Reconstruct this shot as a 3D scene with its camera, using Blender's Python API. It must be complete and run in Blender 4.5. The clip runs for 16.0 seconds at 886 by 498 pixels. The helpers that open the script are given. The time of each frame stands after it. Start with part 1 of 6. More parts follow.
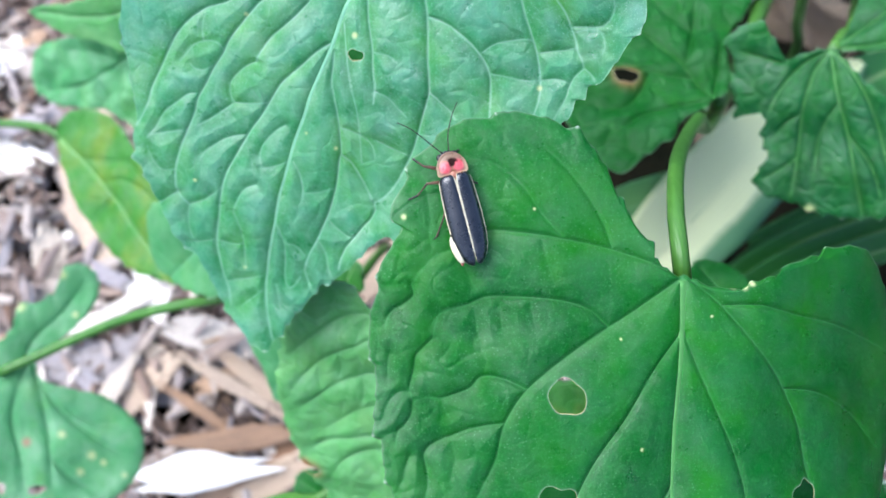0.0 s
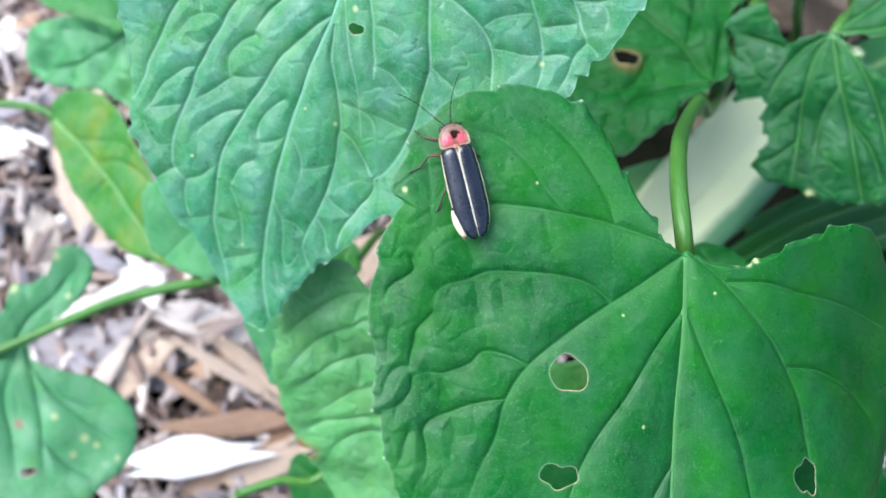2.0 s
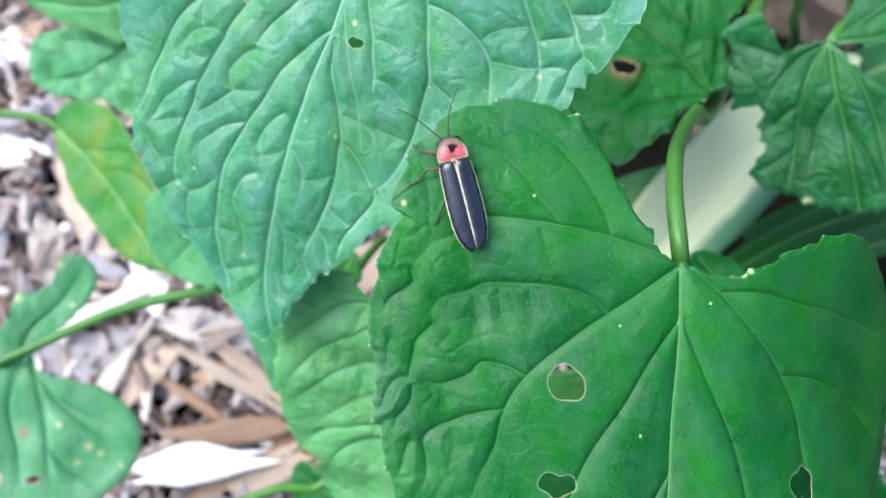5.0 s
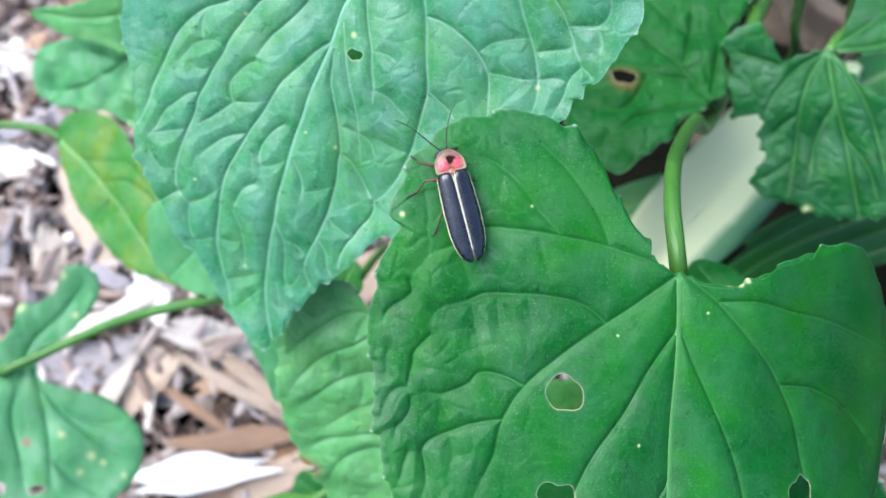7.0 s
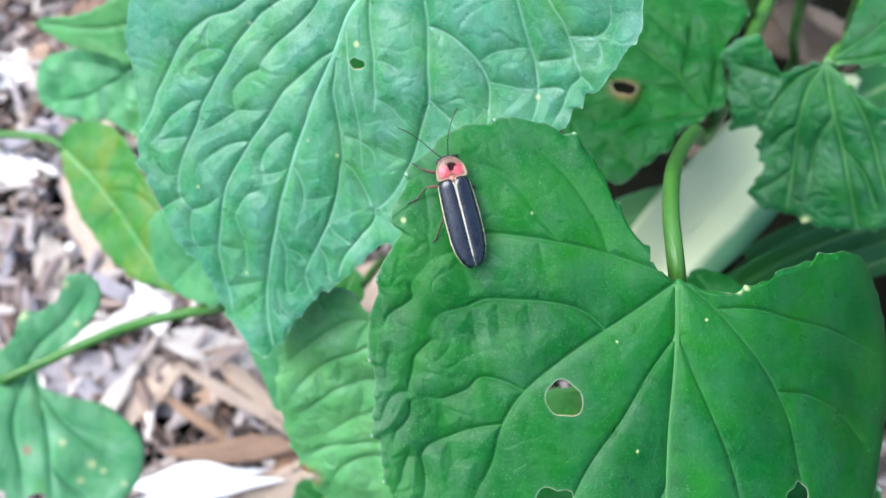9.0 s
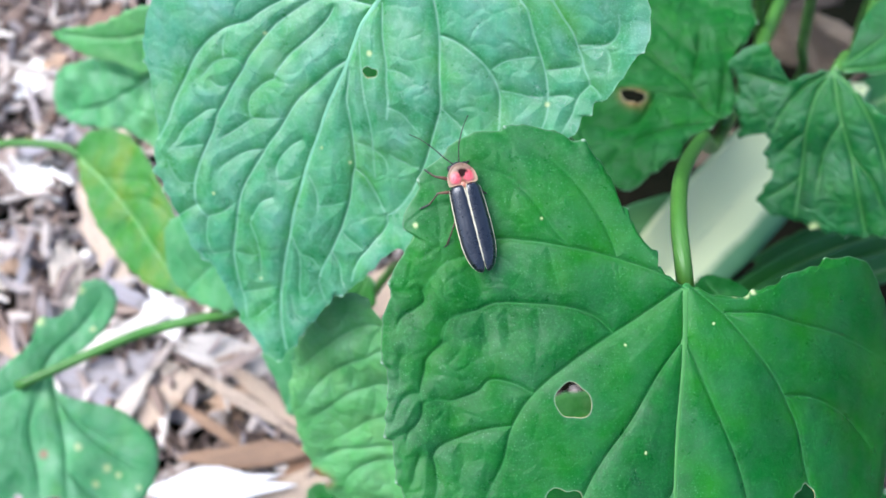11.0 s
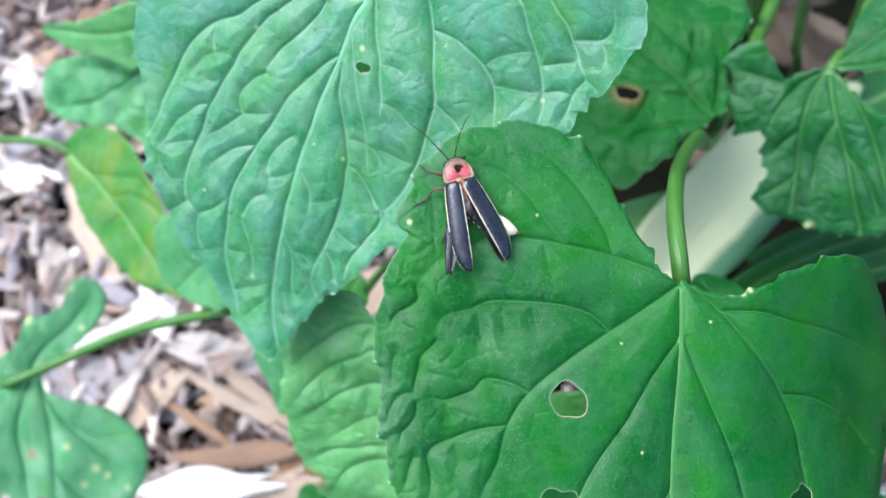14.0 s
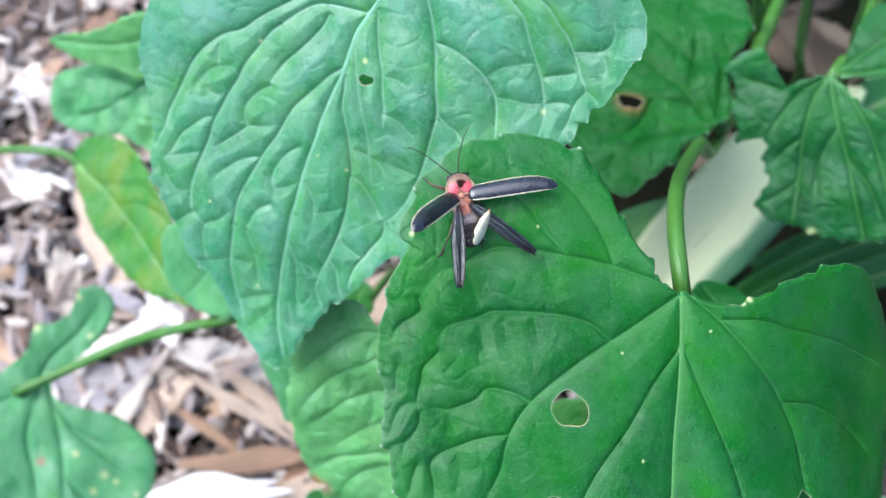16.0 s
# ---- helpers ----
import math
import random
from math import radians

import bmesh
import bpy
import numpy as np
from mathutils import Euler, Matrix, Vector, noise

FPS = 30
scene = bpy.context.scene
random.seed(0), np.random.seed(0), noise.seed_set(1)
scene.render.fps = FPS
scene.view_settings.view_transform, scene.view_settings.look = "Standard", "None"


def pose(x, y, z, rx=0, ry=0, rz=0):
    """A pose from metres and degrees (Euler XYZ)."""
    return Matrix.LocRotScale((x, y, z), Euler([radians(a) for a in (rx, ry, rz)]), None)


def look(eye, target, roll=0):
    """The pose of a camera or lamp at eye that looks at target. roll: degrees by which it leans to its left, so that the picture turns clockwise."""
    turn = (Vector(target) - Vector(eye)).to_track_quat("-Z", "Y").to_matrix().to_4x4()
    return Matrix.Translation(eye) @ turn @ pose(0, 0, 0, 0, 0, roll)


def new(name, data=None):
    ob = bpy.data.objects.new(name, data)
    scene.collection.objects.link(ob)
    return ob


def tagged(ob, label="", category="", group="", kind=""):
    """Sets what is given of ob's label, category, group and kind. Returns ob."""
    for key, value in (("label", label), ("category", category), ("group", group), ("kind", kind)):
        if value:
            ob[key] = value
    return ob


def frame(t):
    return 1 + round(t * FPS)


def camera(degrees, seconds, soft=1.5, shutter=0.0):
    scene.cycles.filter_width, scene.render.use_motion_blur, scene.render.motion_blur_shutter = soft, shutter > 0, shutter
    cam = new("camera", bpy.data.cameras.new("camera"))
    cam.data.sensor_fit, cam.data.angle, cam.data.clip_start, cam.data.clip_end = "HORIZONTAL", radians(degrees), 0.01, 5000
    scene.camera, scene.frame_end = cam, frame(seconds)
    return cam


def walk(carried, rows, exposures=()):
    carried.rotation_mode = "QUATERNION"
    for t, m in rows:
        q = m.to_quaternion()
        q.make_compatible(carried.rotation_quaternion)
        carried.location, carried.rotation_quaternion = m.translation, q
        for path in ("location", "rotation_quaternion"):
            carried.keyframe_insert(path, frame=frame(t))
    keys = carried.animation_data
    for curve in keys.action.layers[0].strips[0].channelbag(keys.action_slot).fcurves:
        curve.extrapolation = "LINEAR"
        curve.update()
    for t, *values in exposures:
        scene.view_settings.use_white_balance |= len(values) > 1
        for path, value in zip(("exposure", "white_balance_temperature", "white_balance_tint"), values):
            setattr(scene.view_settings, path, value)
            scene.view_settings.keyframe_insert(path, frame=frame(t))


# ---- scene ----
# ================= camera =================
cam = camera(48.3, 16.0, soft=1.5, shutter=0.6)
cam.data.dof.use_dof = True
cam.data.dof.focus_distance = 0.102
cam.data.dof.aperture_fstop = 31.0
ROWS = [
    (0.0, 0.00000, 0.00000, 0.25500, 20.000, 0.000, -0.000),
    (0.5, -0.00033, -0.00059, 0.25481, 19.944, -0.046, 0.046),
    (1.0, -0.00070, -0.00116, 0.25422, 19.825, -0.128, 0.204),
    (1.5, -0.00111, -0.00133, 0.25304, 19.689, -0.500, 0.198),
    (2.0, -0.00084, -0.00149, 0.25325, 19.656, -0.559, 0.284),
    (2.5, -0.00086, -0.00147, 0.25328, 19.767, -0.617, 0.217),
    (3.0, -0.00047, -0.00102, 0.25348, 19.750, -0.593, 0.156),
    (3.5, -0.00023, -0.00075, 0.25429, 19.702, -0.397, 0.098),
    (4.0, -0.00052, -0.00125, 0.25431, 19.779, -0.418, 0.135),
    (6.5, -0.00006, -0.00093, 0.25556, 20.006, -0.060, 0.047),
    (7.0, 0.00014, -0.00101, 0.25541, 20.292, -0.034, 0.030),
    (7.5, 0.00037, -0.00054, 0.25576, 20.579, -0.033, -0.093),
    (8.0, 0.00000, -0.00106, 0.25528, 20.950, -0.251, -0.086),
    (8.5, 0.00010, -0.00159, 0.25553, 21.009, -0.219, 0.074),
    (11.0, 0.00009, -0.00315, 0.25765, 21.604, 0.507, 0.467),
    (11.5, 0.00018, -0.00264, 0.25769, 21.564, 0.519, 0.396),
    (12.0, -0.00027, -0.00319, 0.25658, 21.469, 0.380, 0.476),
    (12.5, -0.00056, -0.00387, 0.25624, 21.437, 0.227, 0.591),
    (13.0, -0.00063, -0.00369, 0.25600, 21.422, 0.040, 0.544),
    (13.5, -0.00050, -0.00352, 0.25603, 21.533, -0.065, 0.483),
    (14.0, -0.00024, -0.00292, 0.25630, 21.594, -0.010, 0.365),
    (14.5, 0.00004, -0.00264, 0.25683, 21.645, 0.154, 0.282),
    (15.0, -0.00005, -0.00289, 0.25706, 21.670, 0.200, 0.304),
    (15.5, 0.00016, -0.00244, 0.25744, 21.696, 0.298, 0.226),
    (16.0, 0.00034, -0.00249, 0.25773, 21.731, 0.502, 0.284),
]
EXPOSURE = [(0.0, 1.18, 5480, 11), (16.0, 1.18, 5480, 11)]
walk(cam, [(t, pose(x, y, z, rx, ry, rz)) for t, x, y, z, rx, ry, rz in ROWS], EXPOSURE)

# ================= light: open shade under a bright sky =================
world = bpy.data.worlds.new("sky")
scene.world = world
world.use_nodes = True
wt = world.node_tree
sky = wt.nodes.new("ShaderNodeTexSky")
sky.sky_type = 'NISHITA'
sky.sun_disc = False
SUN_EL, SUN_AZ = 58.0, -72.0
sky.sun_elevation = radians(SUN_EL)
sky.sun_rotation = radians(SUN_AZ)
sky.air_density, sky.dust_density, sky.ozone_density = 1.0, 4.0, 0.6
wt.links.new(sky.outputs[0], wt.nodes["Background"].inputs[0])
wt.nodes["Background"].inputs[1].default_value = 0.15
sun = new("sun", bpy.data.lights.new("sun", 'SUN'))
sun.data.energy = 2.3
sun.data.angle = radians(58)
sun.data.color = (1.0, 0.95, 0.88)
az, el = radians(SUN_AZ), radians(SUN_EL)
sun.matrix_world = look((math.sin(az) * math.cos(el), math.cos(az) * math.cos(el), math.sin(el)), (0, 0, 0))


# ================= materials =================
class Nodes:
    """A short hand for node materials."""

    def __init__(self, name):
        self.mat = bpy.data.materials.new(name)
        self.mat.use_nodes = True
        self.tree = self.mat.node_tree
        self.bsdf = self.tree.nodes["Principled BSDF"]
        self.out = self.tree.nodes["Material Output"]

    def add(self, kind, **values):
        node = self.tree.nodes.new("ShaderNode" + kind)
        for key, value in values.items():
            if key in node.inputs:
                node.inputs[key].default_value = value
        return node

    def link(self, a, b):
        self.tree.links.new(a, b)

    def coords(self):
        return self.add("TexCoord").outputs["Object"]

    def noise(self, scale, detail=3.0, rough=0.55, vec=None):
        n = self.add("TexNoise", Scale=scale, Detail=detail, Roughness=rough)
        self.link(vec if vec else self.coords(), n.inputs["Vector"])
        return n.outputs["Fac"]

    def ramp(self, fac, *stops):
        r = self.tree.nodes.new("ShaderNodeValToRGB")
        els = r.color_ramp.elements
        while len(els) < len(stops):
            els.new(0.5)
        for e, (p, c) in zip(els, stops):
            e.position, e.color = p, (*c, 1.0) if len(c) == 3 else c
        self.link(fac, r.inputs[0])
        return r.outputs[0]

    def mix(self, fac, a, b, blend='MIX'):
        m = self.tree.nodes.new("ShaderNodeMix")
        m.data_type, m.blend_type = 'RGBA', blend
        for value, socket in ((fac, m.inputs[0]), (a, m.inputs[6]), (b, m.inputs[7])):
            if isinstance(value, (int, float)):
                socket.default_value = value
            elif isinstance(value, tuple):
                socket.default_value = (*value, 1.0)
            else:
                self.link(value, socket)
        return m.outputs[2]

    def math(self, op, a, b=0.0):
        m = self.tree.nodes.new("ShaderNodeMath")
        m.operation = op
        for value, socket in zip((a, b), m.inputs):
            if isinstance(value, (int, float)):
                socket.default_value = value
            else:
                self.link(value, socket)
        return m.outputs[0]

    def bump(self, height, strength, distance):
        b = self.add("Bump", Strength=strength, Distance=distance)
        self.link(height, b.inputs["Height"])
        return b.outputs[0]

    def attr(self, name):
        a = self.tree.nodes.new("ShaderNodeAttribute")
        a.attribute_name = name
        return a.outputs["Fac"]


def leaf_material(name, dark, light, vein, thin=0.28, rough=0.42, mottle=None, mottle_at=(0.55, 0.75), relief=0.5, gloss=0.4, panel_sheen=None):
    """A living leaf: two greens, paler veins, stippled and netted skin, light passing through the blade."""
    n = Nodes(name)
    pos = n.coords()
    broad = n.noise(55.0, 3.0, 0.5, pos)
    fine = n.noise(420.0, 4.0, 0.6, pos)
    col = n.mix(n.ramp(broad, (0.32, (0, 0, 0)), (0.7, (1, 1, 1))), dark, light)
    col = n.mix(n.math('MULTIPLY', n.ramp(fine, (0.35, (0, 0, 0)), (0.7, (1, 1, 1))), 0.35), col, tuple(min(1, c * 1.5 + 0.004) for c in light))
    if mottle:
        blot = n.noise(90.0, 4.0, 0.6, pos)
        col = n.mix(n.ramp(blot, (mottle_at[0], (0, 0, 0)), (mottle_at[1], (1, 1, 1))), col, mottle)
    # the blade is thinner and lighter between its veins, with sky sheen painted in
    sheen_mask = n.noise(130.0, 3.0, 0.6, pos)
    col = n.mix(n.math('MULTIPLY', n.attr("panel"), n.ramp(sheen_mask, (0.36, (0.10,) * 3), (0.66, (0.80,) * 3))), col, panel_sheen or tuple(min(1, c * k + 0.006) for c, k in zip(light, (1.6, 1.25, 1.25))))
    # pale net of the finest veins, and a sprinkle of lighter skin cells
    web = n.add("TexVoronoi", Scale=430.0, Randomness=1.0)
    web.feature = 'DISTANCE_TO_EDGE'
    bent = n.mix(0.003, pos, n.add("TexNoise", Scale=500.0).outputs["Color"], 'ADD')
    n.link(bent, web.inputs["Vector"])
    col = n.mix(n.math('MULTIPLY', n.ramp(web.outputs["Distance"], (0.0, (1, 1, 1)), (0.07, (0, 0, 0))), 0.16), col, vein)
    sprinkle = n.noise(3600.0, 2.0, 0.7, pos)
    col = n.mix(n.math('MULTIPLY', n.ramp(sprinkle, (0.52, (0, 0, 0)), (0.70, (1, 1, 1))), 0.42), col, tuple(0.5 * min(1, c * 1.9 + 0.006) + 0.5 * v for c, v in zip(light, vein)))
    # glints painted as tiny pale grains, thick in some places and sparse in others
    glint_cells = n.add("TexVoronoi", Scale=3000.0, Randomness=1.0)
    n.link(pos, glint_cells.inputs["Vector"])
    some = n.ramp(glint_cells.outputs["Color"], (0.46, (0, 0, 0)), (0.62, (1, 1, 1)))
    dots = n.math('MULTIPLY', n.ramp(glint_cells.outputs["Distance"], (0.08, (1, 1, 1)), (0.30, (0, 0, 0))), some)
    dots = n.math('MULTIPLY', dots, n.ramp(n.noise(160.0, 3.0, 0.6, pos), (0.38, (0.22,) * 3), (0.60, (1, 1, 1))))
    col = n.mix(n.math('MULTIPLY', dots, 0.8), col, tuple(0.9 * v + 0.035 for v in vein))
    # small pale flecks
    spot = n.add("TexVoronoi", Scale=260.0, Randomness=1.0)
    n.link(pos, spot.inputs["Vector"])
    pick = n.ramp(spot.outputs["Color"], (0.955, (0, 0, 0)), (0.965, (1, 1, 1)))
    fleck = n.math('MULTIPLY', n.ramp(spot.outputs["Distance"], (0.05, (1, 1, 1)), (0.13, (0, 0, 0))), pick)
    col = n.mix(n.math('MULTIPLY', fleck, 0.5), col, (0.42, 0.55, 0.22))
    col = n.mix(n.math('MULTIPLY', n.attr("vein"), 0.85), col, vein)
    col = n.mix(n.attr("mark"), col, (0.50, 0.58, 0.24))
    col = n.mix(n.attr("rust"), col, (0.30, 0.12, 0.05))
    # pale hole edges and tooth tips, and the painted highlight along the margin
    col = n.mix(n.attr("rim"), col, (0.58, 0.66, 0.52))
    # netted fine veins and stipple as relief
    net = n.add("TexVoronoi", Scale=640.0, Randomness=1.0)
    net.feature = 'DISTANCE_TO_EDGE'
    warp = n.mix(0.0016, pos, n.add("TexNoise", Scale=900.0).outputs["Color"], 'ADD')
    n.link(warp, net.inputs["Vector"])
    lines = n.ramp(net.outputs["Distance"], (0.0, (0, 0, 0)), (0.5, (1, 1, 1)))
    grain = n.noise(2600.0, 3.0, 0.6, pos)
    height = n.math('ADD', n.math('MULTIPLY', lines, 0.35), n.math('ADD', n.math('MULTIPLY', grain, 0.45), n.math('MULTIPLY', fine, 0.7)))
    normal = n.bump(height, relief, 0.00016)
    stipple = n.add("Bump", Strength=0.6, Distance=0.00010)
    n.link(n.noise(3400.0, 3.0, 0.65, pos), stipple.inputs["Height"])
    n.link(normal, stipple.inputs["Normal"])
    normal = stipple.outputs[0]
    b = n.bsdf
    n.link(col, b.inputs["Base Color"])
    n.link(n.ramp(fine, (0.3, (rough - 0.08,) * 3), (0.7, (rough + 0.1,) * 3)), b.inputs["Roughness"])
    n.link(n.ramp(n.noise(240.0, 4.0, 0.6, pos), (0.36, (gloss * 0.4,) * 3), (0.66, (gloss * 1.7,) * 3)), b.inputs["Specular IOR Level"])
    n.link(normal, b.inputs["Normal"])
    lit = n.add("BsdfTranslucent")
    n.link(n.mix(0.3, col, (0.10, 0.50, 0.03)), lit.inputs["Color"])
    mixer = n.add("MixShader", Fac=thin)
    n.link(b.outputs[0], mixer.inputs[1])
    n.link(lit.outputs[0], mixer.inputs[2])
    n.link(mixer.outputs[0], n.out.inputs["Surface"])
    return n.mat


def plain_material(name, a, b, scale, rough=0.6, relief=0.3, depth=0.0002, stretch=(1, 1, 1), gloss=0.4, metal=0.0, coat=0.0):
    """Two tones in grain, with relief; stretch gives the grain a direction."""
    n = Nodes(name)
    m = n.add("Mapping")
    n.link(n.coords(), m.inputs["Vector"])
    m.inputs["Scale"].default_value = stretch
    info = n.add("ObjectInfo")
    shift = n.mix(1.0, m.outputs[0], info.outputs["Random"], 'ADD')
    coarse = n.noise(scale, 4.0, 0.6, shift)
    fine = n.noise(scale * 6, 3.0, 0.6, shift)
    col = n.mix(n.ramp(coarse, (0.3, (0, 0, 0)), (0.72, (1, 1, 1))), a, b)
    col = n.mix(n.math('MULTIPLY', fine, 0.35), col, tuple(c * 0.55 for c in a))
    n.link(col, n.bsdf.inputs["Base Color"])
    n.bsdf.inputs["Roughness"].default_value = rough
    n.bsdf.inputs["Specular IOR Level"].default_value = gloss
    n.bsdf.inputs["Metallic"].default_value = metal
    n.bsdf.inputs["Coat Weight"].default_value = coat
    n.link(n.bump(n.math('ADD', coarse, n.math('MULTIPLY', fine, 0.5)), relief, depth), n.bsdf.inputs["Normal"])
    return n.mat


LEAF_MAIN = leaf_material("leaf_deep_green", (0.0018, 0.054, 0.0036), (0.0050, 0.098, 0.0070), (0.055, 0.220, 0.055), rough=0.33, thin=0.14, gloss=0.34, panel_sheen=(0.007, 0.116, 0.012), mottle=(0.018, 0.150, 0.003), mottle_at=(0.44, 0.68))
LEAF_DEEP = leaf_material("leaf_deep_blue_green", (0.0014, 0.046, 0.0055), (0.0032, 0.080, 0.012), (0.085, 0.25, 0.055), rough=0.36, thin=0.12, gloss=0.40, panel_sheen=(0.007, 0.108, 0.020), mottle=(0.012, 0.115, 0.005), mottle_at=(0.5, 0.75))
# the pale tone between the veins is a painted bluish sky sheen
LEAF_BLUE = leaf_material("leaf_blue_green", (0.012, 0.150, 0.028), (0.042, 0.235, 0.076), (0.23, 0.45, 0.29), rough=0.33, gloss=1.1, panel_sheen=(0.108, 0.350, 0.225), thin=0.2, mottle=(0.075, 0.30, 0.040), mottle_at=(0.46, 0.70))
LEAF_LIGHT = leaf_material("leaf_light_green", (0.070, 0.300, 0.060), (0.140, 0.420, 0.120), (0.27, 0.50, 0.24), thin=0.42, gloss=0.9, mottle=(0.14, 0.39, 0.07), mottle_at=(0.5, 0.75))
# darker green for leaves behind: shade from nearby plants is put into the colour
LEAF_SHADE = leaf_material("leaf_green_with_shade", (0.0026, 0.055, 0.003), (0.005, 0.084, 0.006), (0.045, 0.18, 0.03), thin=0.18, gloss=0.20, panel_sheen=(0.009, 0.108, 0.010), mottle=(0.020, 0.145, 0.004))
LEAF_YELLOW = leaf_material("leaf_yellowing_green", (0.015, 0.120, 0.009), (0.033, 0.170, 0.015), (0.12, 0.28, 0.07), mottle=(0.15, 0.22, 0.018), mottle_at=(0.48, 0.68), thin=0.25)
LEAF_PALE = leaf_material("leaf_pale_green", (0.046, 0.225, 0.062), (0.078, 0.295, 0.100), (0.20, 0.42, 0.20), thin=0.32, gloss=0.75, mottle=(0.11, 0.33, 0.06))
PETIOLE = plain_material("petiole_green", (0.036, 0.125, 0.012), (0.068, 0.185, 0.022), 420.0, 0.42, 0.7, 0.0003, (1, 0.15, 0.15), 0.4)
RIM = plain_material("dry_leaf_edge", (0.27, 0.24, 0.09), (0.42, 0.38, 0.17), 900.0, 0.6)


# ================= building blocks =================
def mesh_object(name, verts, faces, material, parent=None, label="", smooth=True, m=None):
    me = bpy.data.meshes.new(name)
    me.from_pydata([tuple(v) for v in verts], [], [tuple(f) for f in faces])
    me.materials.append(material)
    if smooth:
        me.shade_smooth()
    me.update()
    ob = new(name, me)
    if parent:
        ob.parent = parent
    if m is not None:
        ob.matrix_basis = m
    if label:
        tagged(ob, label)
    return ob


def thing(name, label, category, m=None, group="", kind=""):
    ob = new(name)
    ob.empty_display_size = 0.004
    if m is not None:
        ob.matrix_basis = m
    return tagged(ob, label, category, group, kind)


def spline(points, count, closed=False):
    """Catmull-Rom through points, evenly resampled."""
    p = np.asarray(points, float)
    k = len(p)
    out = []
    for i in range(k if closed else k - 1):
        if closed:
            a, b, c, d = p[(i - 1) % k], p[i], p[(i + 1) % k], p[(i + 2) % k]
        else:
            b, c = p[i], p[i + 1]
            a = p[i - 1] if i else 2 * b - c
            d = p[i + 2] if i + 2 < k else 2 * c - b
        for t in np.linspace(0, 1, 12, endpoint=False):
            out.append(0.5 * (2 * b + (c - a) * t + (2 * a - 5 * b + 4 * c - d) * t * t + (3 * b - a - 3 * c + d) * t ** 3))
    out.append(out[0] if closed else p[-1])
    q = np.array(out)
    s = np.concatenate([[0], np.cumsum(np.linalg.norm(np.diff(q, axis=0), axis=1))])
    at = np.linspace(0, s[-1], count, endpoint=not closed)
    return np.stack([np.interp(at, s, q[:, j]) for j in range(q.shape[1])], 1)


def tube(points, radii, sides=10, count=40, squash=1.0):
    """Vertices and faces of a round, tapering tube along a curve (metres)."""
    path = spline(points, count)
    r = np.interp(np.linspace(0, 1, count), np.linspace(0, 1, len(radii)), radii)
    verts, faces = [], []
    side = None
    for i in range(count):
        d = path[min(i + 1, count - 1)] - path[max(i - 1, 0)]
        d = d / (np.linalg.norm(d) + 1e-12)
        if side is None:
            side = np.cross(d, (0, 0, 1) if abs(d[2]) < 0.9 else (1, 0, 0))
        side = side - d * (side @ d)
        side /= np.linalg.norm(side) + 1e-12
        up = np.cross(side, d)
        for k in range(sides):
            a = 2 * math.pi * k / sides
            verts.append(path[i] + r[i] * (math.cos(a) * side + squash * math.sin(a) * up))
    for i in range(count - 1):
        for k in range(sides):
            a, b = i * sides + k, i * sides + (k + 1) % sides
            faces.append((a, b, b + sides, a + sides))
    faces.append(tuple(range(sides))[::-1])
    faces.append(tuple(range((count - 1) * sides, count * sides)))
    return verts, faces


def pairs(*n):
    """Flat millimetres to points."""
    return np.array(n, float).reshape(-1, 2)


def cells(x, y, size, seed):
    """Distance to the nearest border of irregular cells of about that size."""
    gx, gy = np.floor(x / size).astype(int), np.floor(y / size).astype(int)
    d1 = np.full(x.shape, 1e9)
    d2 = np.full(x.shape, 1e9)
    for i in (-1, 0, 1):
        for j in (-1, 0, 1):
            cx, cy = gx + i, gy + j
            h = np.sin(cx * 127.1 + cy * 311.7 + seed) * 43758.5453
            k = np.sin(cx * 269.5 + cy * 183.3 + seed * 1.7) * 28001.8384
            px = (cx + 0.15 + 0.7 * (h - np.floor(h))) * size
            py = (cy + 0.15 + 0.7 * (k - np.floor(k))) * size
            d = np.hypot(x - px, y - py)
            d2 = np.where(d < d1, d1, np.minimum(d2, d))
            d1 = np.minimum(d1, d)
    return (d2 - d1) / 2


def ripple(x, y, size, seed):
    """A smooth, uneven swell between -1 and 1."""
    total = 0
    r = np.random.RandomState(seed)
    for k in range(7):
        a, f, p = r.uniform(0, 6.28), r.uniform(0.6, 1.7) / size * 6.28, r.uniform(0, 6.28)
        total = total + np.sin((x * np.cos(a) + y * np.sin(a)) * f + p)
    return total / 4.0


